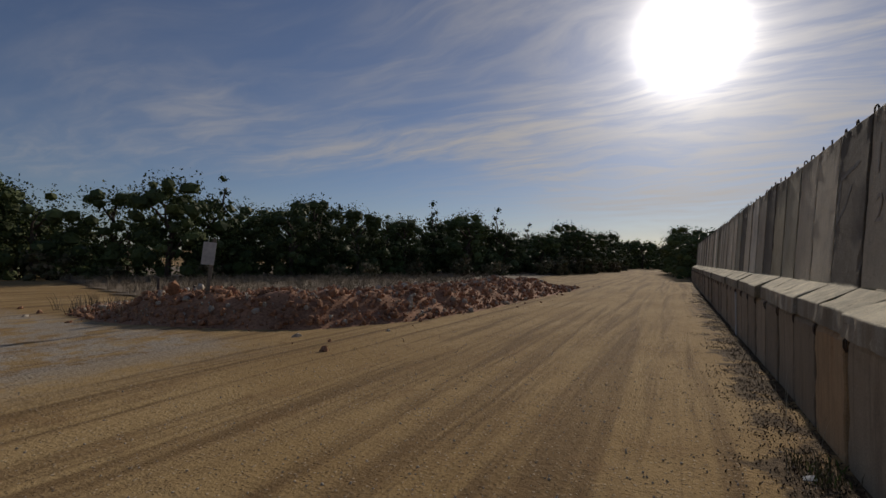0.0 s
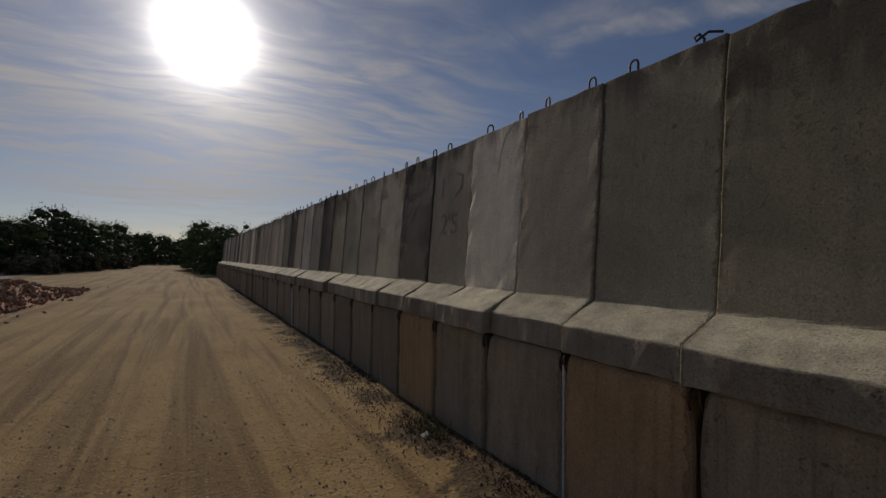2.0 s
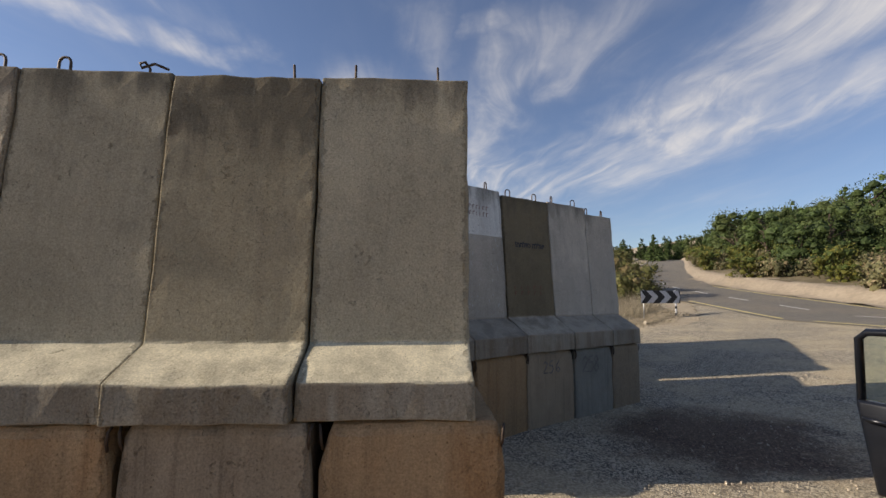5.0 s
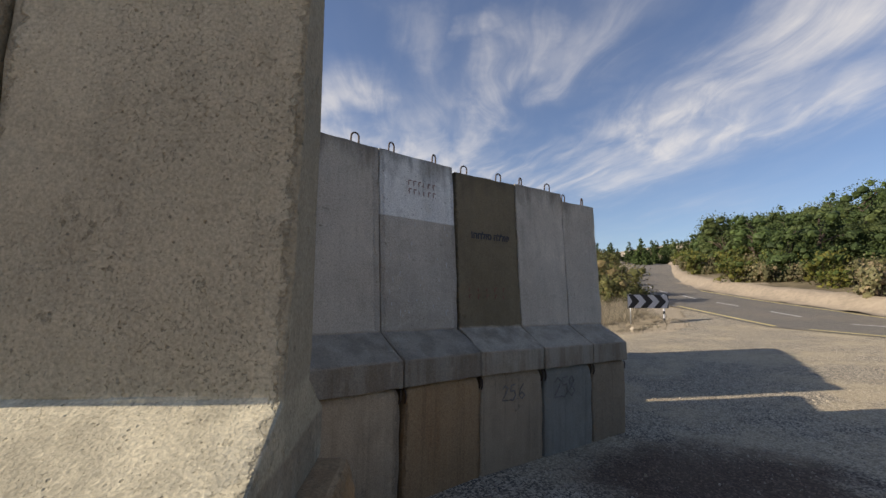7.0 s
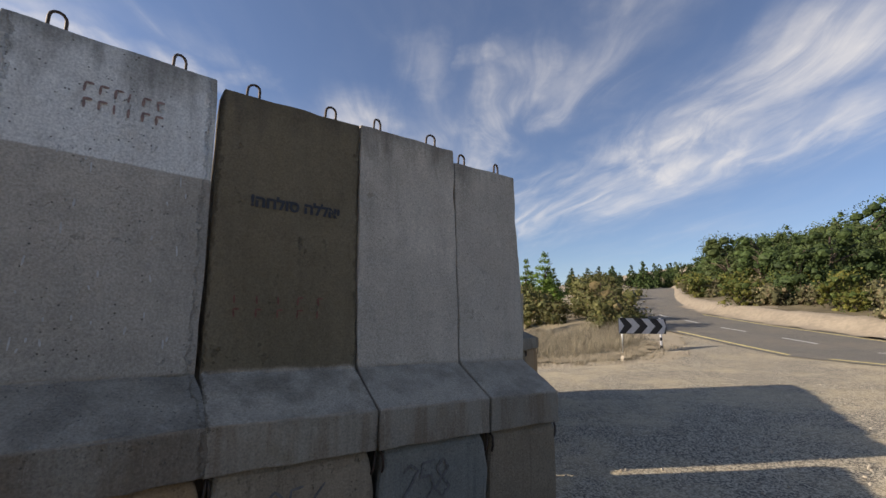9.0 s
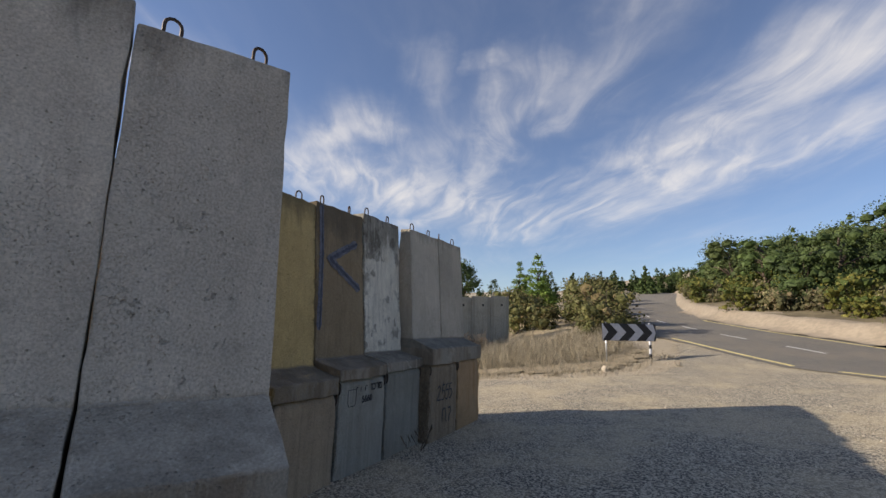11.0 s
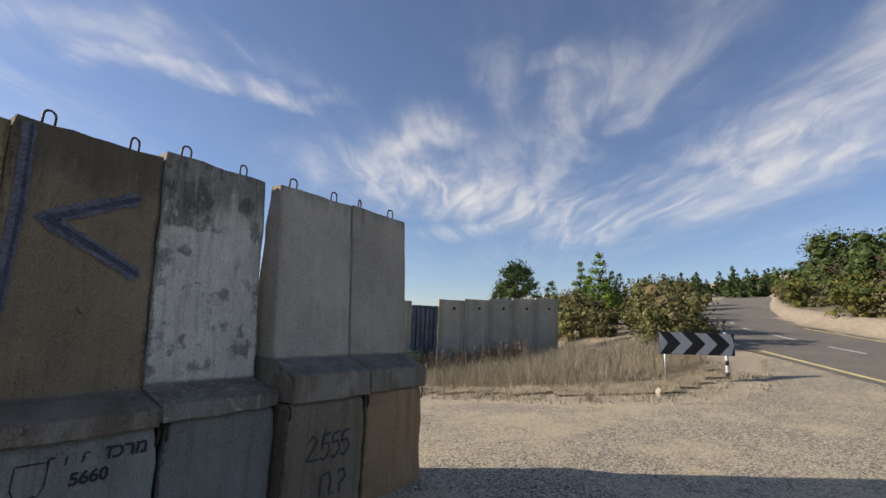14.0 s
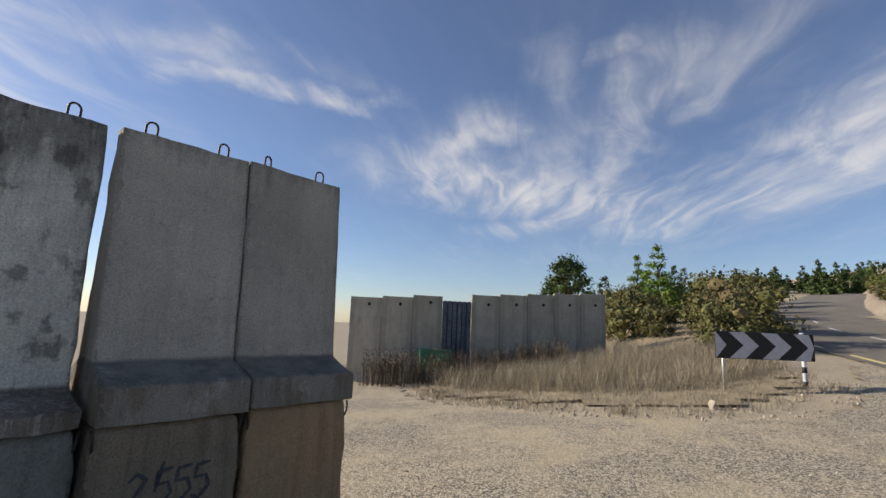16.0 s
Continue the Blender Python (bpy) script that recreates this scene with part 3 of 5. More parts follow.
def build_ground():
    xs = spread(-1500, 1500, 8, 12, 190)
    ys = spread(-1500, 1500, -6, 12, 190)
    verts = [(x, y, height(x, y) - (0.55 if 3.0 < road_y(x) - y < 6.6 else 0.06 if in_forecourt(x, y) or abs(y - road_y(x)) < 3.6 else 0.0)) for y in ys for x in xs]
    n = len(xs)
    faces = [(j * n + i, j * n + i + 1, (j + 1) * n + i + 1, (j + 1) * n + i) for j in range(len(ys) - 1) for i in range(n - 1)]
    tagged(new("ground", mesh_of("ground", verts, faces, DIRT, True)), "pale brown dusty earth with tyre tracks", "ground", kind="structure")
    step = 0.3
    index, verts, faces = {}, [], []

    def vid(i, j):
        if (i, j) not in index:
            x, y = i * step, j * step
            index[i, j] = len(verts)
            verts.append((x, y, height(x, y) + 0.004 + 0.006 * noise.noise((x * 2.1, y * 2.1, 5.0))))
        return index[i, j]

    for i in range(8, 80):
        for j in range(-50, 6):
            if in_forecourt((i + 0.5) * step, (j + 0.5) * step):
                faces.append((vid(i, j), vid(i + 1, j), vid(i + 1, j + 1), vid(i, j + 1)))
    tagged(new("pavement", mesh_of("forecourt", verts, faces, FORECOURT, True)), "worn grey asphalt forecourt dusted with gravel", "pavement", kind="structure")


def ribbon(offset_a, offset_b, x0, x1, lift, step=1.0, breaks=None):
    verts, faces = [], []
    count = int((x1 - x0) / step)
    for i in range(count + 1):
        x = x0 + (x1 - x0) * i / count
        slope = (road_y(x + 1) - road_y(x - 1)) / 2
        nx, ny = -slope / math.hypot(1, slope), 1 / math.hypot(1, slope)
        for o in (offset_a, offset_b):
            px, py = x + nx * o, road_y(x) + ny * o
            verts.append((px, py, height(px, py) + lift))
    for i in range(count):
        if breaks is None or breaks(x0 + (x1 - x0) * (i + 0.5) / count):
            faces.append((2 * i, 2 * i + 2, 2 * i + 3, 2 * i + 1)[::-1])
    return verts, faces


def build_road():
    tagged(new("road", mesh_of("road", *ribbon(-3.5, 3.3, -60, 138, 0.02), ASPHALT, True)), "grey asphalt road climbing a wooded hill", "road", kind="structure")
    road = bpy.data.objects["road"]
    part("edge_line", mesh_of("edge_line", *ribbon(-2.95, -2.80, -60, 138, 0.027), YELLOW_LINE), road, "worn yellow edge line")
    part("edge_line", mesh_of("edge_line", *ribbon(2.85, 3.02, 6, 138, 0.027, 0.8, lambda x: x > 30 or (x % 9) < 7.6), YELLOW_LINE), road, "worn yellow edge line")
    for k in range(34):
        x = -10 + k * 4.3
        part("centre_dash", mesh_of("centre_dash", *ribbon(-0.07, 0.07, x, x + 1.9, 0.027, 0.6), WHITE_LINE), road, "worn white centre dash")


def sheet(name, x0, x1, y0, y1, step, inside, lift, mat, label, category, rough=0.03):
    """A patch of other soil laid over the ground."""
    index, verts, faces = {}, [], []

    def vid(i, j):
        if (i, j) not in index:
            x, y = x0 + i * step, y0 + j * step
            index[i, j] = len(verts)
            verts.append((x, y, height(x, y) + lift + rough * noise.noise((x * 0.9, y * 0.9, 2.0))))
        return index[i, j]

    for i in range(int((x1 - x0) / step)):
        for j in range(int((y1 - y0) / step)):
            if inside(x0 + (i + 0.5) * step, y0 + (j + 0.5) * step):
                faces.append((vid(i, j), vid(i + 1, j), vid(i + 1, j + 1), vid(i, j + 1)))
    ob = new(name, mesh_of(name, verts, faces, mat, True))
    return tagged(ob, label, category, kind="structure")


def build_soils():
    sheet("ground_hillside", -30, 130, -135, -20, 1.0, lambda x, y: road_y(x) - y > 5.2, 0.06, HILL_EARTH, "dry brown scrubby hillside soil", "ground")
    sheet("ground_bank", -30, 120, -72, -20, 0.35, lambda x, y: 3.12 + 0.25 * noise.noise((x * 0.7, 0, 1)) < road_y(x) - y < 5.9 + 0.5 * noise.noise((x * 0.5, 4, 1)), 0.05, SAND,
          "pale sandy bank beside the road", "bank", 0.10)
    sheet("ground_field", -80, -8, 5, 62, 0.8, lambda x, y: x < -9.6 - 0.1 * y + 0.8 * noise.noise((x * 0.3, y * 0.3, 0)) + 2.5 * ease(y, 14, 26)
          and not (abs(y - (8.6 + (-x - 18) * 0.28)) < 2.3 and x < -16.5) and y > 8.3, 0.05, FIELD_EARTH, "brown dry field soil behind the rubble", "ground")
    sheet("ground_weeds", 18, 75, -22, 8, 0.6, lambda x, y: x > float(np.interp(y, [-12, -10, -8.6, -7, -5.6, -4.4, -3, -2, -1], [22.0, 19.2, 18.7, 18.7, 19.1, 20.0, 21.2, 22.6, 26.5]))
          + 0.3 * noise.noise((x, y, 0)) and y > max(-12.0, road_y(x) + 5.0) - 0.22 * max(0.0, x - 27), 0.05, WEED_EARTH, "pale brown weedy soil behind the sign", "ground", 0.04)


build_ground()
build_road()
build_soils()



# ---- concrete walls ----
def loop_mesh(kind):
    """A bent reinforcing-bar lifting loop."""
    if kind == "loop":
        pts = [(-0.036, 0, -0.03), (-0.037, 0, 0.05)] + [(0.036 * -math.cos(a), 0, 0.085 + 0.036 * math.sin(a)) for a in [math.pi * k / 6 for k in range(7)]] + [(0.036, 0, 0.05), (0.034, 0, -0.03)]
    elif kind == "hook":
        pts = [(0, 0, -0.03), (0.0, 0, 0.06), (-0.03, 0, 0.10), (-0.06, 0, 0.09), (-0.05, 0, 0.06), (0.02, 0.01, 0.10), (0.10, 0.02, 0.075)]
    else:
        pts = [(0, 0, -0.03), (0.004, 0, 0.05), (0.0, 0.006, 0.13)]
    v, f = tube(pts, 0.0085, 6)
    return mesh_of("lifting_" + kind, v, f, STEEL, True)


LOOPS = {k: loop_mesh(k) for k in ("loop", "hook", "stub")}


def profile_mesh(name, outline, width, seed, mat, bevel=0.014, rough=0.004, cuts=9, notch=None):
    """A cast unit: an outline in depth (y, minus is the front) and height, drawn out along its width, with worn edges."""
    fine = []
    for a, b in zip(outline, outline[1:] + outline[:1]):
        n = max(1, round(math.dist(a, b) / 0.13))
        fine += [(a[0] + (b[0] - a[0]) * i / n, a[1] + (b[1] - a[1]) * i / n) for i in range(n)]
    outline = fine
    bm = bmesh.new()
    ring = []
    for k in range(cuts + 1):
        x = width * (k / cuts - 0.5)
        ring.append([bm.verts.new((x, y, z)) for y, z in outline])
    n = len(outline)
    for a, b in zip(ring, ring[1:]):
        for i in range(n):
            bm.faces.new((a[i], a[(i + 1) % n], b[(i + 1) % n], b[i]))
    bm.faces.new(ring[0])
    bm.faces.new(ring[-1][::-1])
    bmesh.ops.recalc_face_normals(bm, faces=bm.faces)
    sharp = [e for e in bm.edges if len(e.link_faces) == 2 and e.calc_face_angle(0) > 0.35]
    bmesh.ops.bevel(bm, geom=sharp, offset=bevel, segments=2, profile=0.55, affect="EDGES")
    rim = {v for e in bm.edges if len(e.link_faces) == 2 and e.calc_face_angle(0) > 0.25 for v in e.verts}
    for v in bm.verts:
        p = v.co * 6 + Vector((seed * 7.7, seed * 3.1, 0))
        d = Vector((noise.noise(p), noise.noise(p + Vector((31, 0, 0))), noise.noise(p + Vector((0, 57, 0)))))
        v.co += d * (rough * (2.6 if v in rim else 0.3))
        chip = noise.noise(v.co * 3.3 + Vector((seed * 11.0, 0, 9)))
        if v in rim:
            v.co.x *= 1.0 - 0.014 * max(0.0, noise.noise(v.co * 9.0 + Vector((seed * 5.0, 3, 1)))) * (rough / 0.004)
        if v in rim and chip > 0.42:
            v.co += Vector((-v.co.x * 0.03, 0.02, -0.015)) * (chip - 0.42) * 3
        if notch and v.co.z > notch - 0.22:
            v.co.x *= 1.0 - 0.11 * ((v.co.z - notch + 0.22) / 0.22) ** 1.5 * (0.6 + 0.8 * abs(noise.noise((seed * 5.0, v.co.x, 0.0))))
    return bm_mesh(name, bm, mat, False)


def slab_outline(foot, top, lip, lip_up, lip_dn, lean, thick=0.17, shoulder=0.10):
    """An inverted-T wall unit, from its underside up; 0 is the foot of the face."""
    return [(-lip, lip_dn), (-lip + 0.005, lip_up), (0.0, foot), (lean, top), (lean + thick, top), (0.36, foot), (0.36 + lip, lip_up), (0.36 + lip, lip_dn)]


W = 0.9
SLABS = {}


def slab(row, x, y, heading, mat, dims, loops, label, seed, width=W, z=0.0):
    """One upper wall unit with its lifting loops; heading is the bearing of the row, the face looks to its right."""
    key = (mat, dims, seed % 3, width)
    if key not in SLABS:
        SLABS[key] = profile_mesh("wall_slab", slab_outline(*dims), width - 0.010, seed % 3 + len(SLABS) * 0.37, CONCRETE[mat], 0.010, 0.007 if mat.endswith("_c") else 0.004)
    ob = new("wall_slab", SLABS[key])
    ob.matrix_basis = pose(x, y, z, 0, 0, heading)
    tagged(ob, label, "concrete barrier", row)
    foot, top, lip, up, dn, lean = dims
    for k, kind in enumerate(loops):
        if kind:
            part("lifting_loop", LOOPS[kind], ob, "rusty bent steel bar", pose((-0.26 + 0.52 * k) * width / W, lean + 0.085, top - 0.006, 0, 0, (seed * 37 + k * 61) % 50 - 25))
    return ob


def block(row, x, y, heading, mat, top, lip, seed, label, width=W, base=-0.25, z=0.0):
    """One lower footing unit, with a notch at each upper corner."""
    key = ("block", mat, round(top, 2), round(lip, 2), seed % 3, width)
    if key not in SLABS:
        b = 0.06
        outline = [(-lip, base), (-lip, top - 0.24), (-lip, top - b), (-lip + 0.02, top), (0.65, top), (0.65, top - 0.24), (0.65, base)]
        SLABS[key] = profile_mesh("footing_block", outline, width - 0.022, seed % 3 + 0.5 + len(SLABS) * 0.21, CONCRETE[mat], 0.03, 0.006, 9, top)
    ob = new("footing_block", SLABS[key])
    ob.matrix_basis = pose(x, y, z, 0, 0, heading)
    tagged(ob, label, "concrete block", row)
    for s in (-1, 1):
        v, f = tube([(s * (width / 2 - 0.035), -lip + 0.015, top - 0.13), (s * (width / 2 - 0.03), -lip - 0.004, top - 0.09), (s * (width / 2 - 0.025), -lip - 0.004, top - 0.035), (s * (width / 2 - 0.018), -lip + 0.015, top - 0.012)], 0.008, 5)
        part("lifting_loop", mesh_of("block_loop", v, f, STEEL, True), ob, "rusty bent steel bar")
    return ob


NOTE = {
    "grey": "weathered grey concrete wall slab with water streaks", "brown": "brownish stained concrete wall slab on a footing block",
    "olive": "dark olive-brown painted concrete wall slab", "dark": "dark grey-brown concrete wall slab with stains", "light": "pale grey concrete wall slab with chipped edge",
    "pinkish": "dusty pinkish-grey concrete wall slab with worn edges", "blue_grey": "smooth bluish-grey concrete wall slab",
    "cast": "smooth grey cast concrete slab with faint formwork bands",
    "rust": "rust-stained ochre concrete wall slab with black mould", "ochre": "ochre painted concrete wall slab with pitted surface",
    "yellow": "faded yellow painted concrete wall slab with pits", "arrow": "brown stained concrete slab with painted dark arrow",
    "white": "peeling white painted concrete slab with dark runs", "two_tone": "concrete slab painted white above and grey below",
}
rng = random.Random(7)


def wall_a():
    dims = (1.39, 3.02, 0.315, 1.225, 1.035, 0.115)
    near = ["grey", "brown", "grey", "pinkish", "light", "pinkish", "dark", "pinkish", "pinkish", "grey", "brown", "dark"]
    hooks = [("stub", "stub"), ("", "stub"), ("loop", "hook"), ("loop", "loop"), ("loop", "loop")]
    far = ["pinkish", "grey", "brown", "light", "pinkish", "dark", "grey", "pinkish"]
    made = []
    for k in range(46):
        mat = near[k] if k < len(near) else far[rng.randrange(len(far))]
        y = 0.57 + 0.9 * (k + 0.5) - (0.01 if k == 0 else 0)
        loops = hooks[k] if k < len(hooks) else ("loop", "loop" if rng.random() > 0.15 else "")
        d = (dims[0], dims[1] + rng.choice([-0.02, 0.0, 0.0, 0.02]), *dims[2:])
        drift = 0.007 * max(0, k - 8)
        x = 1.745 + rng.uniform(-0.012, 0.012) - drift
        out = [-0.02, 0.02, 0.0, -0.035, 0.035, 0.0][k % 6]
        d = (*d[:2], d[2] + out * (1 if k < 12 else 0.5), *d[3:])
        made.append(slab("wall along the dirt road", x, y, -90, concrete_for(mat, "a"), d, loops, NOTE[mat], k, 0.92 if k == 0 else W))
        low = "block_rust" if k in (0, 2, 5) else "block"
        made.append(block("footing along the dirt road", 1.745 - drift, 0.39 + 0.96 * (k + 0.5), -90, low, 1.03, 0.285 + rng.uniform(-0.01, 0.015), k,
                          "rust-stained concrete footing block under the wall" if low == "block_rust" else "weathered concrete footing block under the wall", 0.96))
    return made[0::2]


def wall_row(row, key, first, heading, mats, dims, lows, low_tops, low_lip, shift=0.0, base=-0.25, edges=None):
    """dims: one set of heights for each unit."""
    u = Vector((math.cos(radians(heading)), math.sin(radians(heading))))
    made, feet = [], []
    edges = edges or [0.9 * k for k in range(len(mats) + 1)]
    for k, mat in enumerate(mats):
        p = Vector(first) + u * ((edges[k] + edges[k + 1]) / 2)
        level = dims[k][0] - BASES[key][0]
        d = tuple(round(v - level, 3) for v in dims[k][:2]) + (dims[k][2], round(dims[k][3] - level, 3), round(dims[k][4] - level, 3), dims[k][5])
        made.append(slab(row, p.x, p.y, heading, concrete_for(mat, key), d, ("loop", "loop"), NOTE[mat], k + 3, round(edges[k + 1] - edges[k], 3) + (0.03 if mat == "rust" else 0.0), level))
    for k, low in enumerate(lows):
        p = Vector(first) + u * ((edges[k] + edges[k + 1]) / 2 + shift)
        feet.append(block("footing of the " + row, p.x, p.y, heading, low, low_tops[k], low_lip, k + 5,
                          {"block": "weathered concrete footing block under the wall", "block_rust": "rust-stained concrete footing block under the wall",
                           "block_blue": "grey painted concrete footing block under the wall"}[low], round(edges[k + 1] - edges[k], 3), base))
    return made, feet


ROW_A = wall_a()
B_DIR = math.degrees(math.atan2(-0.783, 0.621))
B0 = Vector((5.07, -0.30)) - 2.7 * Vector((0.621, -0.783))
ROW_B, FEET_B = wall_row("wall by the forecourt", "b", B0, B_DIR, ["rust", "blue_grey", "two_tone"],
                         [(1.36, 3.03 + h, 0.35, 1.16, 0.94, 0.125) for h in (0.0, 0.015, 0.02)],
                         ["block", "block", "block_rust"], [0.935] * 3, 0.31, 0.02, -0.25, [-0.15, 0.755, 1.745, 2.7])
# the row bends slightly after the painted slab
BEND_DIR = math.degrees(math.atan2(-0.8533, 0.5214))
BEND = wall_row("wall by the forecourt", "b", (5.07, -0.30), BEND_DIR, ["olive", "blue_grey", "blue_grey"],
                [(1.36, 3.01 + h, 0.35, 1.16, 0.94, 0.12) for h in (0.0, 0.01, -0.085)],
                ["block", "block_blue", "block"], [0.935] * 3, 0.31, 0.02, -0.25, [0.005, 0.895, 1.72, 2.385])
ROW_B, FEET_B = ROW_B + BEND[0], FEET_B + BEND[1]
C_DIR = math.degrees(math.atan2(-0.474, 0.8806))
C0 = Vector((10.80, -2.75)) - 3.6 * Vector((0.8806, -0.474))
ROW_C, FEET_C = wall_row("painted wall by the forecourt", "c", C0, C_DIR, ["ochre", "yellow", "arrow", "white"],
                         [(1.16, 2.90, 0.35, 1.05, 0.90, 0.13), (1.215, 2.96, 0.35, 1.12, 0.965, 0.13), (1.28, 3.01, 0.35, 1.19, 1.075, 0.13), (1.30, 3.08, 0.35, 1.21, 1.10, 0.13)],
                         ["block_rust", "block", "block_blue", "block_blue"], [0.895, 0.96, 1.07, 1.095], 0.31, shift=0.03)
# unseen lower slab, added to block the sun between the two rows
CLOSE_DIR = C_DIR - 6
wall_row("painted wall by the forecourt", "c", (6.27, -0.31), CLOSE_DIR, ["ochre"], [(1.0, 2.42, 0.35, 0.9, 0.75, 0.13)], ["block"], [0.74], 0.31, edges=[0.0, 1.28])
D_DIR = math.degrees(math.atan2(-0.494, 0.87))
ROW_D, FEET_D = wall_row("end wall by the forecourt", "d", (10.77, -2.90), D_DIR, ["cast", "cast"],
                         [(1.46, 3.05, 0.33, 1.34, 1.12, 0.11), (1.46, 3.06, 0.32, 1.34, 1.13, 0.11)], ["block", "block_rust"], [1.115, 1.125], 0.30, shift=-0.02)


# ---- far wall ----
def far_wall():
    mats = ["far", "far", "far", None, "far", "far", "far", "far", "far"]
    heading = math.degrees(math.atan2(-1.17, 0.55))
    u = Vector((0.425, -0.905))
    first = Vector((26.15, 2.25))
    for k, mat in enumerate(mats):
        p = first + u * (1.3 * (k + 0.5))
        z = -0.85 + 0.085 * k
        top = 3.55 - 0.03 * k + (0.08 if k == 2 else 0)
        if mat is None:
            bm = bmesh.new()
            box(bm, -0.64, 0.64, 0.052, 0.08, -0.3, top - 0.17)
            ob = new("steel_gate", bm_mesh("steel_gate", bm, CURTAIN))
            ob.matrix_basis = pose(p.x, p.y, z, 0, 0, heading)
            tagged(ob, "dark corrugated steel gate between concrete slabs", "gate")
            for i in range(6):
                bm = bmesh.new()
                box(bm, -0.62 + i * 0.21, -0.62 + i * 0.21 + 0.16, -0.02 - 0.03 * (i % 2), 0.05, -0.3, top - 0.15, 0.01)
                part("slat", bm_mesh("slat", bm, CURTAIN), ob)
            continue
        key = ("far", mat, k == 2)
        if key not in SLABS:
            SLABS[key] = profile_mesh("barrier_panel", [(-0.35, -0.3), (-0.35, 0.08), (-0.06, 0.32), (0.0, 0.5), (0.02, top), (0.18, top), (0.22, 0.5), (0.5, 0.1), (0.5, -0.3)], 1.285, k, CONCRETE[mat])
        ob = new("barrier_panel", SLABS[key])
        ob.matrix_basis = pose(p.x, p.y, z, 0, 0, heading)
        tagged(ob, "tall grey concrete barrier panel with lifting hole", "concrete barrier", "far barrier wall")
        bm = bmesh.new()
        bmesh.ops.create_cone(bm, cap_ends=True, segments=14, radius1=0.07, radius2=0.07, depth=0.02, matrix=pose(0.12, 0.012, top - 0.28, 90, 0, 0))
        part("lifting_hole", bm_mesh("lifting_hole", bm, RUBBER), ob, "dark round lifting hole")


far_wall()


# ---- vegetation ----
CLUMP = bmesh.new()
bmesh.ops.create_icosphere(CLUMP, subdivisions=1, radius=1.0)
CLUMP_VERTS = np.array([tuple(v.co) for v in CLUMP.verts])
CLUMP_FACES = [tuple(v.index for v in f.verts) for f in CLUMP.faces]
CLUMP.free()


def leaf_cloud(rs, centres, radii, per, size, flat=0.6):
    """Small bent leaf sprays scattered round each centre: verts and faces."""
    verts, faces = [], []
    for c, r in zip(centres, radii):
        n = max(4, int(per * (r / 0.8) ** 2))
        d = rs.normal(size=(n, 3))
        d /= np.linalg.norm(d, axis=1)[:, None]
        p = np.array(c) + d * (r * rs.uniform(0.40, 1.04, (n, 1))) * np.array([1, 1, flat + 0.2])
        a = rs.normal(size=(n, 3)) + d * 0.3
        a /= np.linalg.norm(a, axis=1)[:, None]
        b = np.cross(a, d + rs.normal(size=(n, 3)) * 0.6)
        b /= np.linalg.norm(b, axis=1)[:, None] + 1e-6
        s = size * rs.uniform(0.55, 1.35, (n, 1))
        base = len(verts)
        quad = np.stack([p - a * s, p - b * s * 0.6 + d * s * 0.12, p + a * s, p + b * s * 0.6 + d * s * 0.12], 1).reshape(-1, 3)
        verts.extend(quad)
        faces.extend((base + 4 * k, base + 4 * k + 1, base + 4 * k + 2, base + 4 * k + 3) for k in range(n))
        # a dense clump of inner foliage
        base = len(verts)
        verts.extend(np.array(c) + CLUMP_VERTS * (r * rs.uniform(0.28, 0.5, (len(CLUMP_VERTS), 1))) * np.array([1, 1, flat + 0.2]))
        faces.extend(tuple(base + i for i in f) for f in CLUMP_FACES)
    return verts, faces


def limbs(rs, h, spread_r, crown_from, count, r0):
    """A tapered trunk with side limbs; also the limbs' ends."""
    verts, faces, tips = [], [], []

    def bar(pts, rad):
        v, f = tube(pts, rad, 6)
        o = len(verts)
        verts.extend(v)
        faces.extend(tuple(i + o for i in q) for q in f)

    trunk = [Vector((0.06 * h * rs.uniform(-1, 1) * k / 5, 0.06 * h * rs.uniform(-1, 1) * k / 5, h * 0.78 * k / 5 - 0.3)) for k in range(6)]
    bar(trunk, [r0 * (1 - 0.16 * k) for k in range(6)])
    for k in range(count):
        z = h * rs.uniform(crown_from, 0.75)
        a = rs.uniform(0, 2 * math.pi)
        start = Vector((0, 0, z))
        end = Vector((math.cos(a) * spread_r * rs.uniform(0.4, 0.8), math.sin(a) * spread_r * rs.uniform(0.4, 0.8), z + h * rs.uniform(0.08, 0.25)))
        bar([start, start.lerp(end, 0.5) + Vector((0, 0, 0.05 * h)), end], [r0 * 0.45, r0 * 0.3, r0 * 0.12])
        tips.append(end)
    return verts, faces, tips


def broad_tree(seed, h, r, leaf, size=0.16, per=34, low=0.18, name="tree"):
    """A round-headed tree with an uneven crown."""
    rs = np.random.RandomState(seed)
    v, f, tips = limbs(rs, h, r, low + 0.1, 7, 0.035 * h)
    ob = new(name)
    part("trunk", mesh_of("trunk", v, f, BARK, True), ob)
    centres, radii = [tuple(t) for t in tips], [r * rs.uniform(0.28, 0.4) for _ in tips]
    for _ in range(42):
        a, u = rs.uniform(0, 2 * math.pi), rs.uniform(0, 1)
        z = h * (low + (0.93 - low) * u)
        wide = r * (0.35 + 0.7 * math.sin(math.pi * min(1, 0.2 + u * 0.78))) * rs.uniform(0.45, 0.95)
        centres.append((math.cos(a) * wide, math.sin(a) * wide, z))
        radii.append(r * rs.uniform(0.26, 0.48))
    v, f = leaf_cloud(rs, centres, radii, per, size)
    part("crown", mesh_of("crown", v, f, leaf), ob)
    return ob


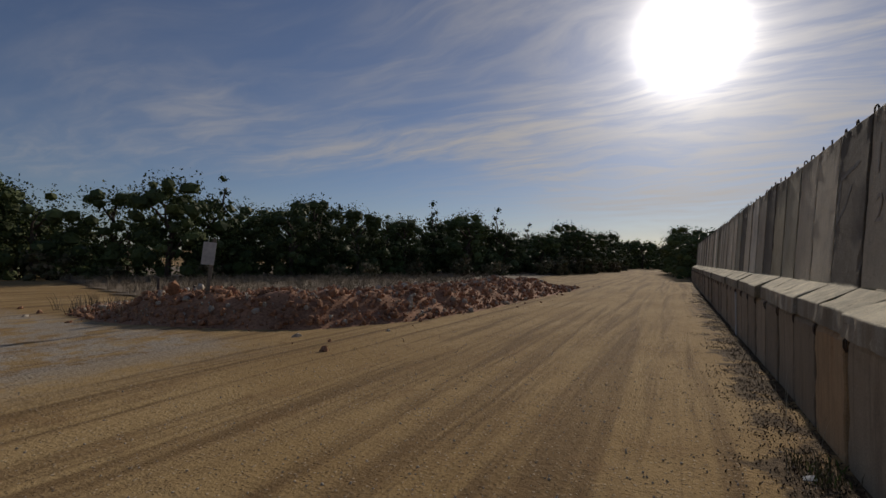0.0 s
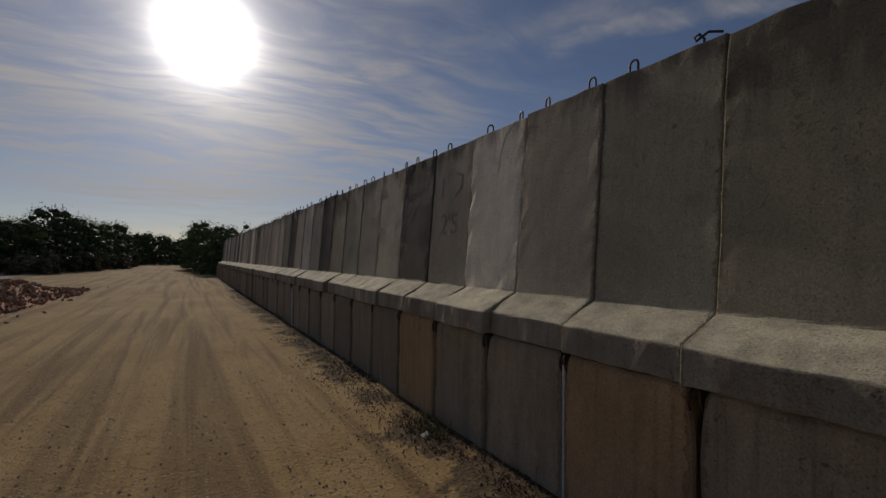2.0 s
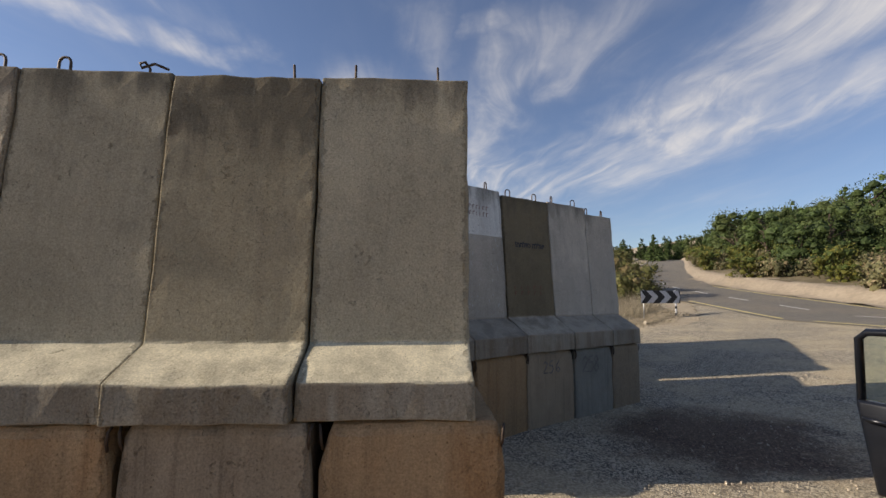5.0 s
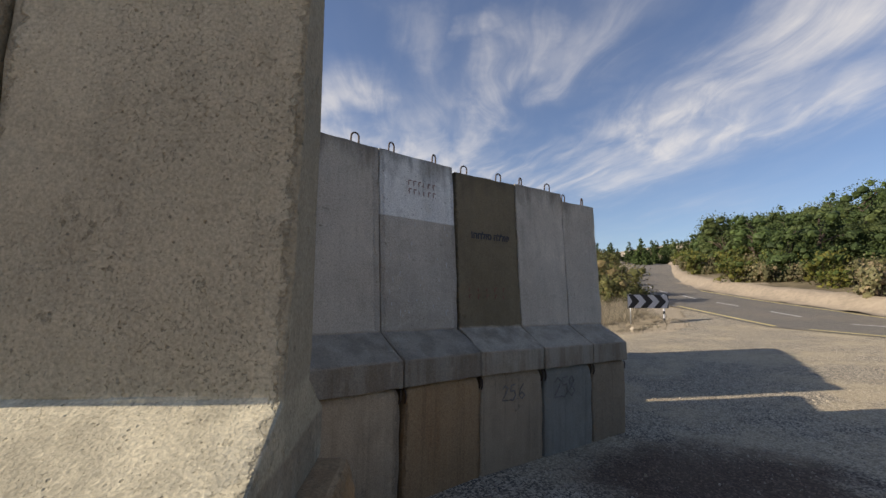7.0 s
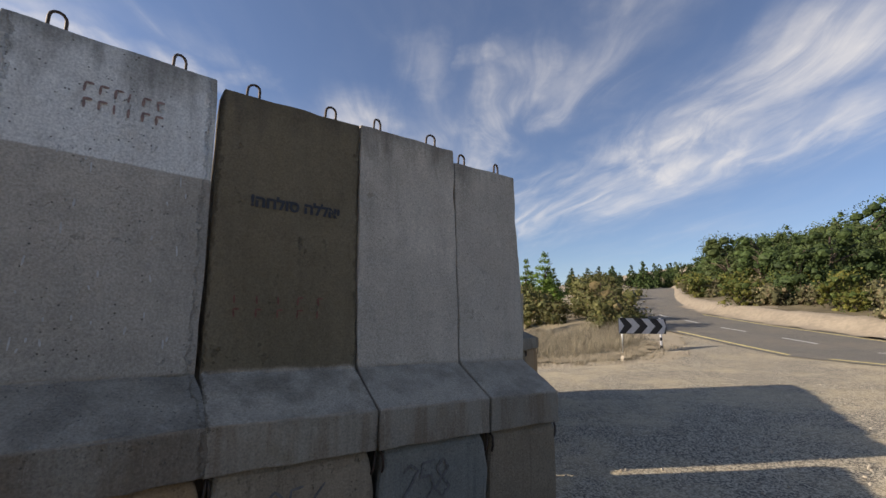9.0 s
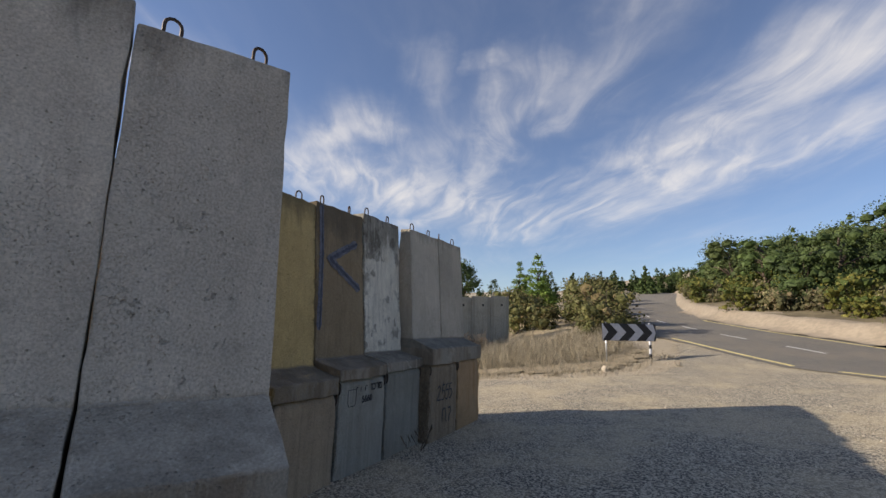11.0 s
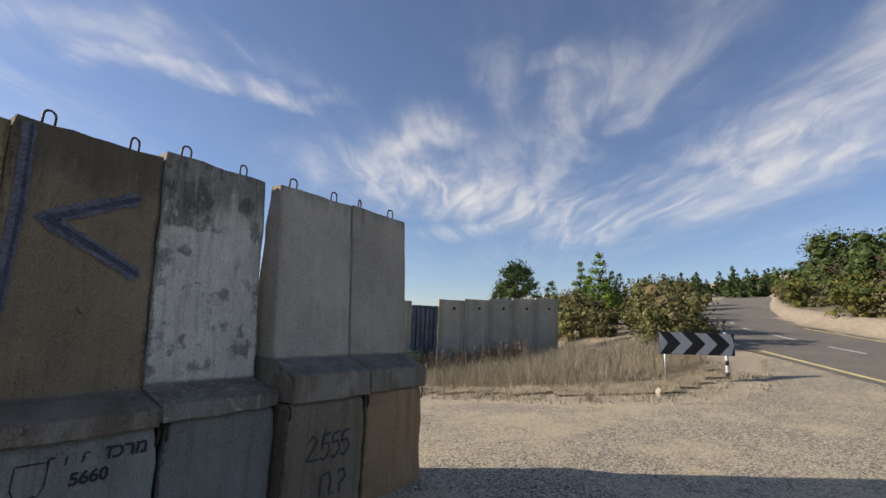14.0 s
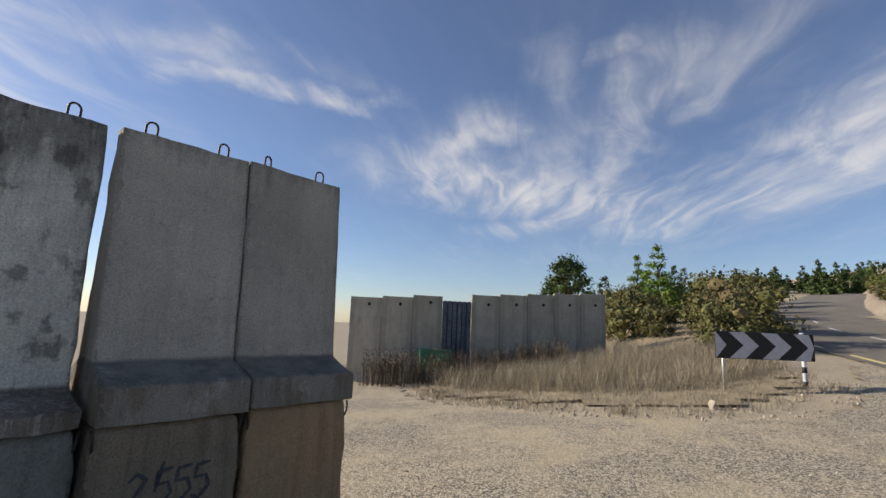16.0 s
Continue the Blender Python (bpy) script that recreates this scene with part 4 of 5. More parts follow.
def pine_tree(seed, h, r, leaf, size=0.17, per=26, low=0.15):
    """A pine with tiers of drooping boughs and a pointed head."""
    rs = np.random.RandomState(seed)
    v, f, tips = limbs(rs, h, r * 0.6, low, 5, 0.028 * h)
    ob = new("pine_tree")
    part("trunk", mesh_of("trunk", v, f, BARK, True), ob)
    centres, radii = [], []
    for k in range(9):
        u = k / 8
        wide = r * (1 - u ** 1.4) ** 0.9 + 0.16
        for _ in range(max(3, int(9 * (1 - u) + 2.5))):
            a = rs.uniform(0, 2 * math.pi)
            q = wide * rs.uniform(0.35, 0.9)
            centres.append((math.cos(a) * q, math.sin(a) * q, h * (low + (1 - low) * u) - 0.12 * q + rs.uniform(-0.15, 0.15)))
            radii.append(max(0.5, wide * rs.uniform(0.36, 0.54)))
    v, f = leaf_cloud(rs, centres, radii, per, size)
    part("crown", mesh_of("crown", v, f, leaf), ob)
    return ob


def shrub(seed, h, r, leaf, size=0.09, per=40, name="shrub"):
    """A many-stemmed bush."""
    rs = np.random.RandomState(seed)
    ob = new(name)
    verts, faces, centres, radii = [], [], [], []
    for k in range(9):
        a = 2 * math.pi * k / 9 + rs.uniform(-0.3, 0.3)
        q = r * rs.uniform(0.3, 0.8)
        top = Vector((math.cos(a) * q, math.sin(a) * q, h * rs.uniform(0.55, 0.85)))
        v, f = tube([(0, 0, -0.15), top * 0.5 + Vector((0, 0, 0.1)), top], [0.035, 0.022, 0.008], 5)
        o = len(verts)
        verts += v
        faces += [tuple(i + o for i in q2) for q2 in f]
        for _ in range(3):
            centres.append((top.x * rs.uniform(0.5, 1.15), top.y * rs.uniform(0.5, 1.15), h * rs.uniform(0.06, 0.85)))
            radii.append(r * rs.uniform(0.26, 0.46))
    part("stem", mesh_of("stem", verts, faces, BARK, True), ob)
    v, f = leaf_cloud(rs, centres, radii, per, size, 0.7)
    part("foliage", mesh_of("foliage", v, f, leaf), ob)
    return ob


def plant(proto, places, label, category, group):
    """Set the first place with the proto itself, and copies at the rest: rows of x, y, scale, turn."""
    for k, (x, y, s, a) in enumerate(places):
        z = height(x, y) - 0.06
        m = pose(x, y, z, 0, 0, a) @ Matrix.Diagonal((s, s, s * (0.9 + 0.25 * ((k * 0.618) % 1)), 1))
        if k == 0:
            ob = tagged(proto, label, category, group)
            ob.matrix_basis = m
        else:
            ob = copy_thing(proto, Matrix.Identity(4))
            ob.matrix_basis = m


def scatter(seed, n, inside, x0, x1, y0, y1, gap, s0, s1):
    rs = random.Random(seed)
    got = []
    for _ in range(n * 40):
        if len(got) >= n:
            break
        x, y = rs.uniform(x0, x1), rs.uniform(y0, y1)
        if inside(x, y) and all((x - a[0]) ** 2 + (y - a[1]) ** 2 > gap * gap for a in got):
            got.append((x, y, rs.uniform(s0, s1), rs.uniform(0, 360)))
    return got


def split(places, k):
    return [places[i::k] for i in range(k)]


def woods_edge(x, y):
    """Inside the wood to the west of the dirt road."""
    front = float(np.interp(y, [5, 12, 20, 30, 45, 60, 80, 120], [-60, -44, -34, -26, -18, -12.5, -9.5, -8.5]))
    return x < front and x > front - 15


def plant_woods():
    oaks = scatter(3, 58, woods_edge, -95, -8, 8, 105, 3.6, 0.75, 1.08)
    groups = split(oaks, 3)
    for k, g in enumerate(groups):
        plant(broad_tree(11 + k, 6.6, 3.4, LEAF_OAK, 0.105, 27, 0.02), g, "dark evergreen oak at the wood's edge", "tree", "wood by the dirt road")
    pines = scatter(5, 18, lambda x, y: woods_edge(x + 3, y), -95, -10, 10, 100, 5.0, 0.75, 1.02)
    for k, g in enumerate(split(pines, 2)):
        plant(pine_tree(21 + k, 7.6, 2.8, LEAF_PINE, 0.115, 24), g, "dark pine rising above the oak wood", "tree", "wood by the dirt road")
    east = scatter(9, 12, lambda x, y: True, 0.5, 7, 50, 95, 3.4, 0.8, 1.1)
    plant(broad_tree(17, 5.4, 2.7, LEAF_OAK, 0.105, 27, 0.02), east, "dark evergreen oak beside the far dirt road", "tree", "trees at the road's end")
    low = scatter(13, 26, lambda x, y: woods_edge(x - 3.0, y) and not woods_edge(x, y), -70, -5, 8, 90, 2.2, 0.7, 1.3)
    plant(shrub(31, 1.7, 1.5, LEAF_SCRUB, 0.14, 30), low, "dry grey-green scrub bush before the wood", "bush", "scrub before the wood")
    gold = [(-50, 21, 1.6, 10), (-46, 17.5, 1.3, 80), (-54, 18, 1.7, 150), (-57, 22, 1.8, 200)]
    plant(shrub(33, 2.8, 2.4, LEAF_GOLD, 0.2, 26), gold, "yellowing rounded bush by the side track", "bush", "bushes by the side track")


def plant_hill():
    def hill(x, y):
        s = road_y(x) - y
        return 11.0 + 3.0 * math.sin(x * 0.35) < s < 32 and x < 112

    trees = scatter(23, 112, hill, -6, 118, -112, -26, 2.5, 0.82, 1.22)
    trees.sort(key=lambda p: math.hypot(p[0], p[1]))
    sets = split(trees, 5)
    plant(broad_tree(41, 5.4, 2.8, LEAF_OAK, 0.096, 36, 0.02), sets[0], "dense dark green oak on the hillside", "tree", "hillside wood")
    plant(broad_tree(42, 4.8, 2.7, LEAF_OAK, 0.096, 36, 0.02), sets[1], "dense dark green oak on the hillside", "tree", "hillside wood")
    plant(pine_tree(43, 5.8, 2.6, LEAF_PINE, 0.09, 38), sets[2], "green pine on the hillside above the road", "tree", "hillside wood")
    plant(pine_tree(44, 5.0, 2.5, LEAF_PINE, 0.09, 38), sets[3][:8], "fresh green pine on the hillside", "tree", "hillside wood")
    plant(broad_tree(45, 5.0, 2.8, LEAF_PINE, 0.096, 36, 0.02), sets[4] + sets[3][8:], "green rounded tree on the hillside", "tree", "hillside wood")
    brush = scatter(27, 190, lambda x, y: 5.0 < road_y(x) - y < 13.5 + 2 * math.sin(x * 0.35), -4, 90, -70, -22, 0.95, 0.55, 1.15)
    brush.sort(key=lambda p: road_y(p[0]) - p[1])
    s = [brush[0::3] + brush[1:90:3], brush[91::3], brush[2::3]]
    plant(shrub(51, 1.3, 1.5, LEAF_SCRUB, 0.08, 54), s[0], "dry grey-brown scrub above the sandy bank", "bush", "scrub above the bank")
    plant(shrub(52, 1.5, 1.5, LEAF_OLIVE, 0.08, 56), s[1], "olive-green bush above the sandy bank", "bush", "scrub above the bank")
    plant(shrub(53, 2.0, 1.6, LEAF_GOLD, 0.085, 56), s[2], "yellow-green leafy bush above the sandy bank", "bush", "scrub above the bank")
    # beyond the weeds, along the near side of the climbing road
    plant(shrub(61, 3.1, 2.5, LEAF_OLIVE, 0.08, 90), [(28.0, -12.7, 0.95, 20), (32.5, -14.0, 0.95, 140), (26.6, -12.0, 0.62, 220)], "large olive-brown bush behind the chevron sign", "bush", "bushes by the road bend")
    plant(shrub(62, 2.4, 2.2, LEAF_OLIVE, 0.09, 60), [(36, -14.4, 1.0, 0), (35.0, -9.6, 0.85, 30), (38.5, -11.4, 0.95, 75), (41.0, -9.0, 1.0, 160), (45.0, -11.0, 1.1, 260), (33.0, -11.0, 0.7, 310), (41, -16.2, 1.1, 90), (47, -19, 1.1, 200), (54, -23.0, 1.2, 50), (62, -27, 1.2, 120)], "olive scrub beside the climbing road", "bush", "bushes by the road bend")
    plant(pine_tree(63, 7.4, 2.2, LEAF_BRIGHT, 0.11, 130, 0.02), [(44, -13.4, 0.76, 0), (49, -13.0, 0.6, 130)], "bright green young pine by the road bend", "tree", "pines behind the weeds")
    plant(pine_tree(64, 6.0, 2.2, LEAF_PINE, 0.13, 90, 0.02), [(48, -10.2, 0.7, 0), (46.0, -8.6, 0.55, 200), (53, -14.5, 0.6, 40), (58, -18.0, 0.6, 90), (66, -21, 0.65, 10), (75, -27, 0.65, 70), (84, -33, 0.65, 200)], "green pine beyond the weeds", "tree", "pines behind the weeds")
    plant(broad_tree(65, 9.0, 2.5, LEAF_PINE, 0.13, 90, 0.25), [(54.0, -7.6, 1.0, 0)], "tall dark tree rising behind the barrier wall", "tree", "")
    end = scatter(37, 44, lambda x, y: True, -40, 16, 112, 150, 3.2, 0.8, 1.15)
    plant(broad_tree(67, 6.5, 3.6, LEAF_OAK, 0.24, 8, 0.02), end, "dark tree on the ridge at the road's end", "tree", "ridge at the road's end")
    far = scatter(29, 26, lambda x, y: True, 92, 128, -78, -40, 4.0, 0.5, 0.8)
    plant(pine_tree(66, 6.5, 2.4, LEAF_PINE, 0.26, 18), far, "pine at the top of the climbing road", "tree", "hilltop wood")


def blades(name, places, mat, h0, h1, seed, lean=0.25, width=0.010, tuft=3, seeds=False):
    """Dry stalks as thin bent blades, one mesh."""
    rs = np.random.RandomState(seed)
    verts, faces = [], []
    for x, y in places:
        z = height(x, y)
        for _ in range(tuft):
            h, a, q = rs.uniform(h0, h1), rs.uniform(0, 2 * math.pi), rs.uniform(0, 2 * math.pi)
            bx, by = x + rs.uniform(-0.12, 0.12), y + rs.uniform(-0.12, 0.12)
            lx, ly = math.cos(a) * lean * h * rs.uniform(0.2, 1.0), math.sin(a) * lean * h * rs.uniform(0.2, 1.0)
            wx, wy = math.cos(q) * width, math.sin(q) * width
            o = len(verts)
            verts += [(bx - wx, by - wy, z - 0.03), (bx + wx, by + wy, z - 0.03), (bx + lx * 0.4 + wx * 0.8, by + ly * 0.4 + wy * 0.8, z + h * 0.6),
                      (bx + lx * 0.4 - wx * 0.8, by + ly * 0.4 - wy * 0.8, z + h * 0.6), (bx + lx, by + ly, z + h)]
            faces += [(o, o + 1, o + 2, o + 3), (o + 3, o + 2, o + 4)]
            if seeds:
                for k in range(4):
                    t = 0.5 + 0.13 * k
                    sx, sy = rs.uniform(-0.1, 0.1), rs.uniform(-0.1, 0.1)
                    o = len(verts)
                    c = (bx + lx * t, by + ly * t, z + h * t)
                    verts += [c, (c[0] + sx, c[1] + sy, c[2] + 0.10), (c[0] + sx + 0.025, c[1] + sy, c[2] + 0.13)]
                    faces += [(o, o + 1, o + 2)]
    return mesh_of(name, verts, faces, mat)


def in_weeds(x, y):
    """The island of dry weeds between forecourt and far wall."""
    k = float(np.interp(y, [-11.2, -10, -8.6, -7, -5.6, -4.4, -3, -2, -1], [20.8, 19.2, 18.6, 18.6, 19.0, 19.8, 20.8, 22.3, 25.5]))
    wall = 26.15 + 0.47 * (2.25 - y) - 0.8
    return k < x < (wall if y > -9.4 else 27.5) and -12.0 < y < 0.0


def plant_weeds():
    rs = random.Random(77)
    tall, low, dark = [], [], []
    while len(tall) < 2300:
        x, y = rs.uniform(18, 32), rs.uniform(-12, 0)
        if in_weeds(x, y) and noise.noise((x * 0.6, y * 0.6, 0)) > -0.45 + 0.6 * ease(-y, 4.5, 1.0) and in_weeds(x - 1.6, y):
            tall.append((x, y))
    while len(low) < 2600:
        x, y = rs.uniform(17.5, 32), rs.uniform(-12.5, 0.4)
        if in_weeds(x + 0.9, y) and not (x > 24 and rs.random() < 0.6):
            low.append((x, y))
    while len(dark) < 420:
        t = rs.uniform(0, 9.5)
        x, y = 26.15 + 0.425 * t - rs.uniform(0.7, 3.2), 2.25 - 0.905 * t + rs.uniform(-0.4, 0.3)
        if t > 1.5:
            dark.append((x, y))
    tagged(new("dry_weeds", blades("dry_weeds", tall, DRY_GRASS, 0.15, 0.92, 1, 0.95, 0.0035, 10)), "tall dry straw-coloured weeds behind the chevron sign", "weeds", kind="stuff")
    tagged(new("dry_grass", blades("dry_grass", low, DRY_GRASS, 0.04, 0.22, 2, 1.3, 0.004, 8)), "short trampled dry grass at the weeds' edge", "grass", kind="stuff")
    tagged(new("dark_thistles", blades("dark_thistles", dark, DARK_WEED, 0.6, 1.4, 3, 0.25, 0.007, 4, True)), "tall dark dead thistles before the barrier wall", "weeds", kind="stuff")
    # west of the dirt road
    back, field = [], []
    while len(back) < 1900:
        y = rs.uniform(7, 40)
        x = -8 - rs.uniform(0.0, 30.0)
        if not woods_edge(x, y) and x < -9.5 - 0.12 * y and not (abs(y - (8.6 + (-x - 18) * 0.28)) < 2.2 and x < -17):
            back.append((x, y))
    tagged(new("dry_field_grass", blades("dry_field_grass", back, FIELD_GRASS, 0.2, 0.62, 4, 0.7, 0.006, 11)), "brown dry grass field behind the rubble", "grass", kind="stuff")
    # a few thin stalks at the foot of the long wall
    stalks = [(1.32, 0.9 + 0.41 * k + rs.uniform(-0.2, 0.2)) for k in range(30)]
    tagged(new("wall_foot_stalks", blades("wall_foot_stalks", stalks, DRY_GRASS, 0.1, 0.55, 6, 0.5, 0.003, 1)), "thin dry stalks at the wall's foot", "weeds", kind="stuff")
    green = [(1.25, 4.75), (1.18, 4.9), (1.3, 5.1)]
    tagged(new("green_weed", blades("green_weed", green, LEAF_BRIGHT, 0.04, 0.12, 8, 0.9, 0.006, 8)), "small green weed at the wall's foot", "weeds", kind="stuff")


plant_woods()
plant_hill()
plant_weeds()


# ---- stones, litter, rubble ----
def stone_shape(rs, size):
    bm = bmesh.new()
    bmesh.ops.create_icosphere(bm, subdivisions=1, radius=1.0)
    sx, sy, sz = rs.uniform(0.7, 1.2), rs.uniform(0.6, 1.0), rs.uniform(0.45, 0.8)
    pts = [(v.co.x * sx * (1 + rs.uniform(-0.25, 0.25)), v.co.y * sy * (1 + rs.uniform(-0.25, 0.25)), v.co.z * sz * (1 + rs.uniform(-0.25, 0.25))) for v in bm.verts]
    tris = [tuple(v.index for v in f.verts) for f in bm.faces]
    bm.free()
    return [(np.array(p) * size) for p in pts], tris


def heap(name, spots, mat, seed, shapes=8):
    """Many loose stones joined: rows of x, y, z, size."""
    rs = random.Random(seed)
    kinds = [stone_shape(rs, 1.0) for _ in range(shapes)]
    verts, faces = [], []
    for x, y, z, s in spots:
        pts, tris = kinds[rs.randrange(shapes)]
        turn = np.array(Euler((rs.uniform(0, 6), rs.uniform(0, 6), rs.uniform(0, 6))).to_matrix())
        o = len(verts)
        verts.extend(turn @ (p * s) + (x, y, z) for p in pts)
        faces.extend((a + o, b + o, c + o) for a, b, c in tris)
    return mesh_of(name, verts, faces, mat)


BERM = [(-14.6, 8.6), (-12.4, 8.5), (-10.5, 8.8), (-8.6, 9.6), (-7.6, 11.5), (-7.2, 14.0), (-7.1, 18.0), (-6.9, 23.0), (-6.2, 28.0)]


def berm_height(x, y):
    """The rubble bank's own height over the ground, by distance from its ridge."""
    best, along = 99.0, 0.0
    for k in range(len(BERM) - 1):
        a, b = Vector(BERM[k]), Vector(BERM[k + 1])
        t = max(0.0, min(1.0, (Vector((x, y)) - a).dot(b - a) / (b - a).length_squared))
        d = (Vector((x, y)) - (a + (b - a) * t)).length
        if d < best:
            best, along = d, (k + t) / (len(BERM) - 1)
    tall = 0.62 * ease(along, -0.05, 0.2) * (1 - ease(along, 0.85, 1.0)) + 0.12
    return tall * (1 - ease(best, 0.35, 2.1)) * (1 + 0.35 * noise.noise((x * 1.2, y * 1.2, 3.0)))


def build_rubble():
    verts, faces, index = [], [], {}
    for j in range(0, 120):
        for i in range(0, 64):
            x, y = -17.8 + 0.22 * i, 6.0 + 0.22 * j
            index[i, j] = len(verts)
            verts.append((x, y, height(x, y) + berm_height(x, y) - 0.05 + 0.05 * noise.noise((x * 3, y * 3, 0))))
    for j in range(119):
        for i in range(63):
            q = [index[i, j], index[i + 1, j], index[i + 1, j + 1], index[i, j + 1]]
            if max(verts[k][2] - height(verts[k][0], verts[k][1]) for k in q) > -0.02:
                faces.append(q)
    bank = new("rubble_bank", mesh_of("rubble_bank", verts, faces, STONE, True))
    tagged(bank, "low bank of reddish-brown earth and broken stone", "rubble", kind="structure")
    rs = random.Random(5)
    spots, pale = [], []
    while len(spots) < 6600:
        x, y = rs.uniform(-17.6, -4.2), rs.uniform(6.0, 31)
        b = berm_height(x, y)
        if b > 0.05 or rs.random() < 0.02:
            s = 0.024 + 0.12 * rs.random() ** 5
            row = (x, y, height(x, y) + b - 0.02 + 0.02 * rs.random(), s)
            (pale if rs.random() < 0.16 else spots).append(row)
    tagged(new("rubble_stones", heap("rubble_stones", spots, STONE, 3)), "loose reddish-brown broken stones on the bank", "rubble", kind="stuff")
    tagged(new("pale_rubble_stones", heap("pale_rubble_stones", pale, PALE_STONE, 4)), "pale broken stones among the rubble", "rubble", kind="stuff")


def build_loose():
    rs = random.Random(15)
    grit = []
    for _ in range(5200):
        x, y = rs.gauss(-1.2, 2.6), 1.5 + abs(rs.gauss(0, 7))
        if x < 1.3:
            grit.append((x, y, height(x, y) + 0.001, 0.004 + 0.012 * rs.random() ** 4))
    tagged(new("dirt_pebbles", heap("dirt_pebbles", grit, PALE_STONE, 6)), "small pebbles scattered over the dirt road", "pebbles", kind="stuff")
    grit = []
    for _ in range(9000):
        x, y = rs.uniform(2.4, 18), rs.uniform(-11, 1.0)
        if rs.random() < 1.2 - 0.06 * x:
            grit.append((x, y, height(x, y) + 0.008, 0.006 + 0.018 * rs.random() ** 3))
    tagged(new("gravel", heap("gravel", grit, PALE_STONE, 7)), "loose pale gravel over the forecourt", "gravel", kind="stuff")
    kerb = []
    for _ in range(800):
        y = rs.uniform(-12.5, -1.5)
        k = float(np.interp(y, [-12.4, -11.2, -10, -8.6, -7, -5.6, -4.4, -3, -2], [20.3, 18.6, 17.6, 17.1, 17.2, 17.6, 18.5, 19.6, 21.0]))
        x = k + abs(rs.gauss(0, 0.55))
        kerb.append((x, y, height(x, y) + 0.01, 0.008 + 0.035 * rs.random() ** 5))
    tagged(new("verge_stones", heap("verge_stones", kerb, PALE_STONE, 8)), "pale stones along the verge's edge", "stones", kind="stuff")
    litter = []
    while len(litter) < 2600:
        y = 1.0 + rs.random() ** 1.3 * 26
        x = 1.40 - abs(rs.gauss(0, 0.32))
        if noise.noise((x * 0.9, y * 0.9, 2.0)) > -0.12 - 0.5 * ease(x, 0.9, 1.4):
            litter.append((x, y))
    tagged(new("dry_litter", blades("dry_litter", litter, LITTER, 0.008, 0.028, 9, 2.8, 0.006, 4)), "dark dry leaf litter along the wall's foot", "litter", kind="stuff")
    rock = new("verge_rock", heap("verge_rock", [(0, 0, 0.05, 0.13)], PALE_STONE, 2, 1))
    rock.matrix_basis = pose(18.42, -8.75, height(18.42, -8.75), 0, 0, 30)
    tagged(rock, "pale rock at the verge's edge", "rock")
    for x, y, s in ((-11.6, 8.0, 0.22), (-12.4, 8.3, 0.18), (-10.9, 8.3, 0.16)):
        rock = new("boulder", heap("boulder", [(0, 0, 0.1, s)], STONE if s > 0.17 else PALE_STONE, int(s * 100), 1))
        rock.matrix_basis = pose(x, y, height(x, y) + berm_height(x, y), 0, 0, 0)
        tagged(rock, "rough reddish boulder on the rubble bank", "rock", "boulders on the rubble")


build_rubble()
build_loose()


# ---- signs and small things ----
def chevron_sign():
    a, b = Vector((20.0, -9.35)), Vector((20.6, -11.57))
    heading = math.degrees(math.atan2(b.y - a.y, b.x - a.x))
    mid = (a + b) / 2
    base = height(mid.x, mid.y)
    width, z0, z1 = (b - a).length, 1.27, 1.87
    sign = new("chevron_sign")
    sign.matrix_basis = pose(mid.x, mid.y, base, 0, 0, heading)
    tagged(sign, "black and white chevron road sign on two posts", "road sign")
    z0, z1 = z0 - base, z1 - base
    bm = bmesh.new()
    box(bm, -width / 2, width / 2, -0.012, 0.012, z0, z1, 0.006)
    panel = part("panel", bm_mesh("panel", bm, SIGN_BLACK), sign, "black sign panel")
    h, pitch, arm = z1 - z0, width / 3.05, width / 6.4
    for k in range(-1, 3):
        x = -width / 2 + pitch * (k + 0.42)
        tip = pitch * 0.44
        zig = [(x, z0 + 0.01), (x + arm, z0 + 0.01), (x + arm + tip, (z0 + z1) / 2), (x + arm, z1 - 0.01), (x, z1 - 0.01), (x + tip, (z0 + z1) / 2)]
        zig = [(min(max(px, -width / 2 + 0.01), width / 2 - 0.01), pz) for px, pz in zig]
        bm = bmesh.new()
        for part_ids in ((0, 1, 2, 5), (5, 2, 3, 4)):
            q = [bm.verts.new((zig[i][0], -0.016, zig[i][1])) for i in part_ids]
            bm.faces.new(q)
        bmesh.ops.remove_doubles(bm, verts=bm.verts, dist=0.0005)
        r = bmesh.ops.extrude_face_region(bm, geom=bm.faces[:])
        for v in r["geom"]:
            if isinstance(v, bmesh.types.BMVert):
                v.co.y += 0.006
        part("chevron", bm_mesh("chevron", bm, SIGN_WHITE), panel, "white chevron arrow")
    for x, r, mat in ((-width / 2 + 0.2, 0.028, GALV), (width / 2 - 0.22, 0.045, SIGN_WHITE)):
        v, f = tube([(x, 0.05, -0.4), (x, 0.05, z1 + 0.03)], r, 12)
        post = part("post", mesh_of("post", v, f, mat, True), sign, "white post with dark bands" if mat is SIGN_WHITE else "grey steel post")
        if mat is SIGN_WHITE:
            for z in (0.1, 0.42):
                v, f = tube([(x, 0.05, z), (x, 0.05, z + 0.13)], r + 0.003, 12)
                part("band", mesh_of("band", v, f, SIGN_BLACK, True), post, "black band")


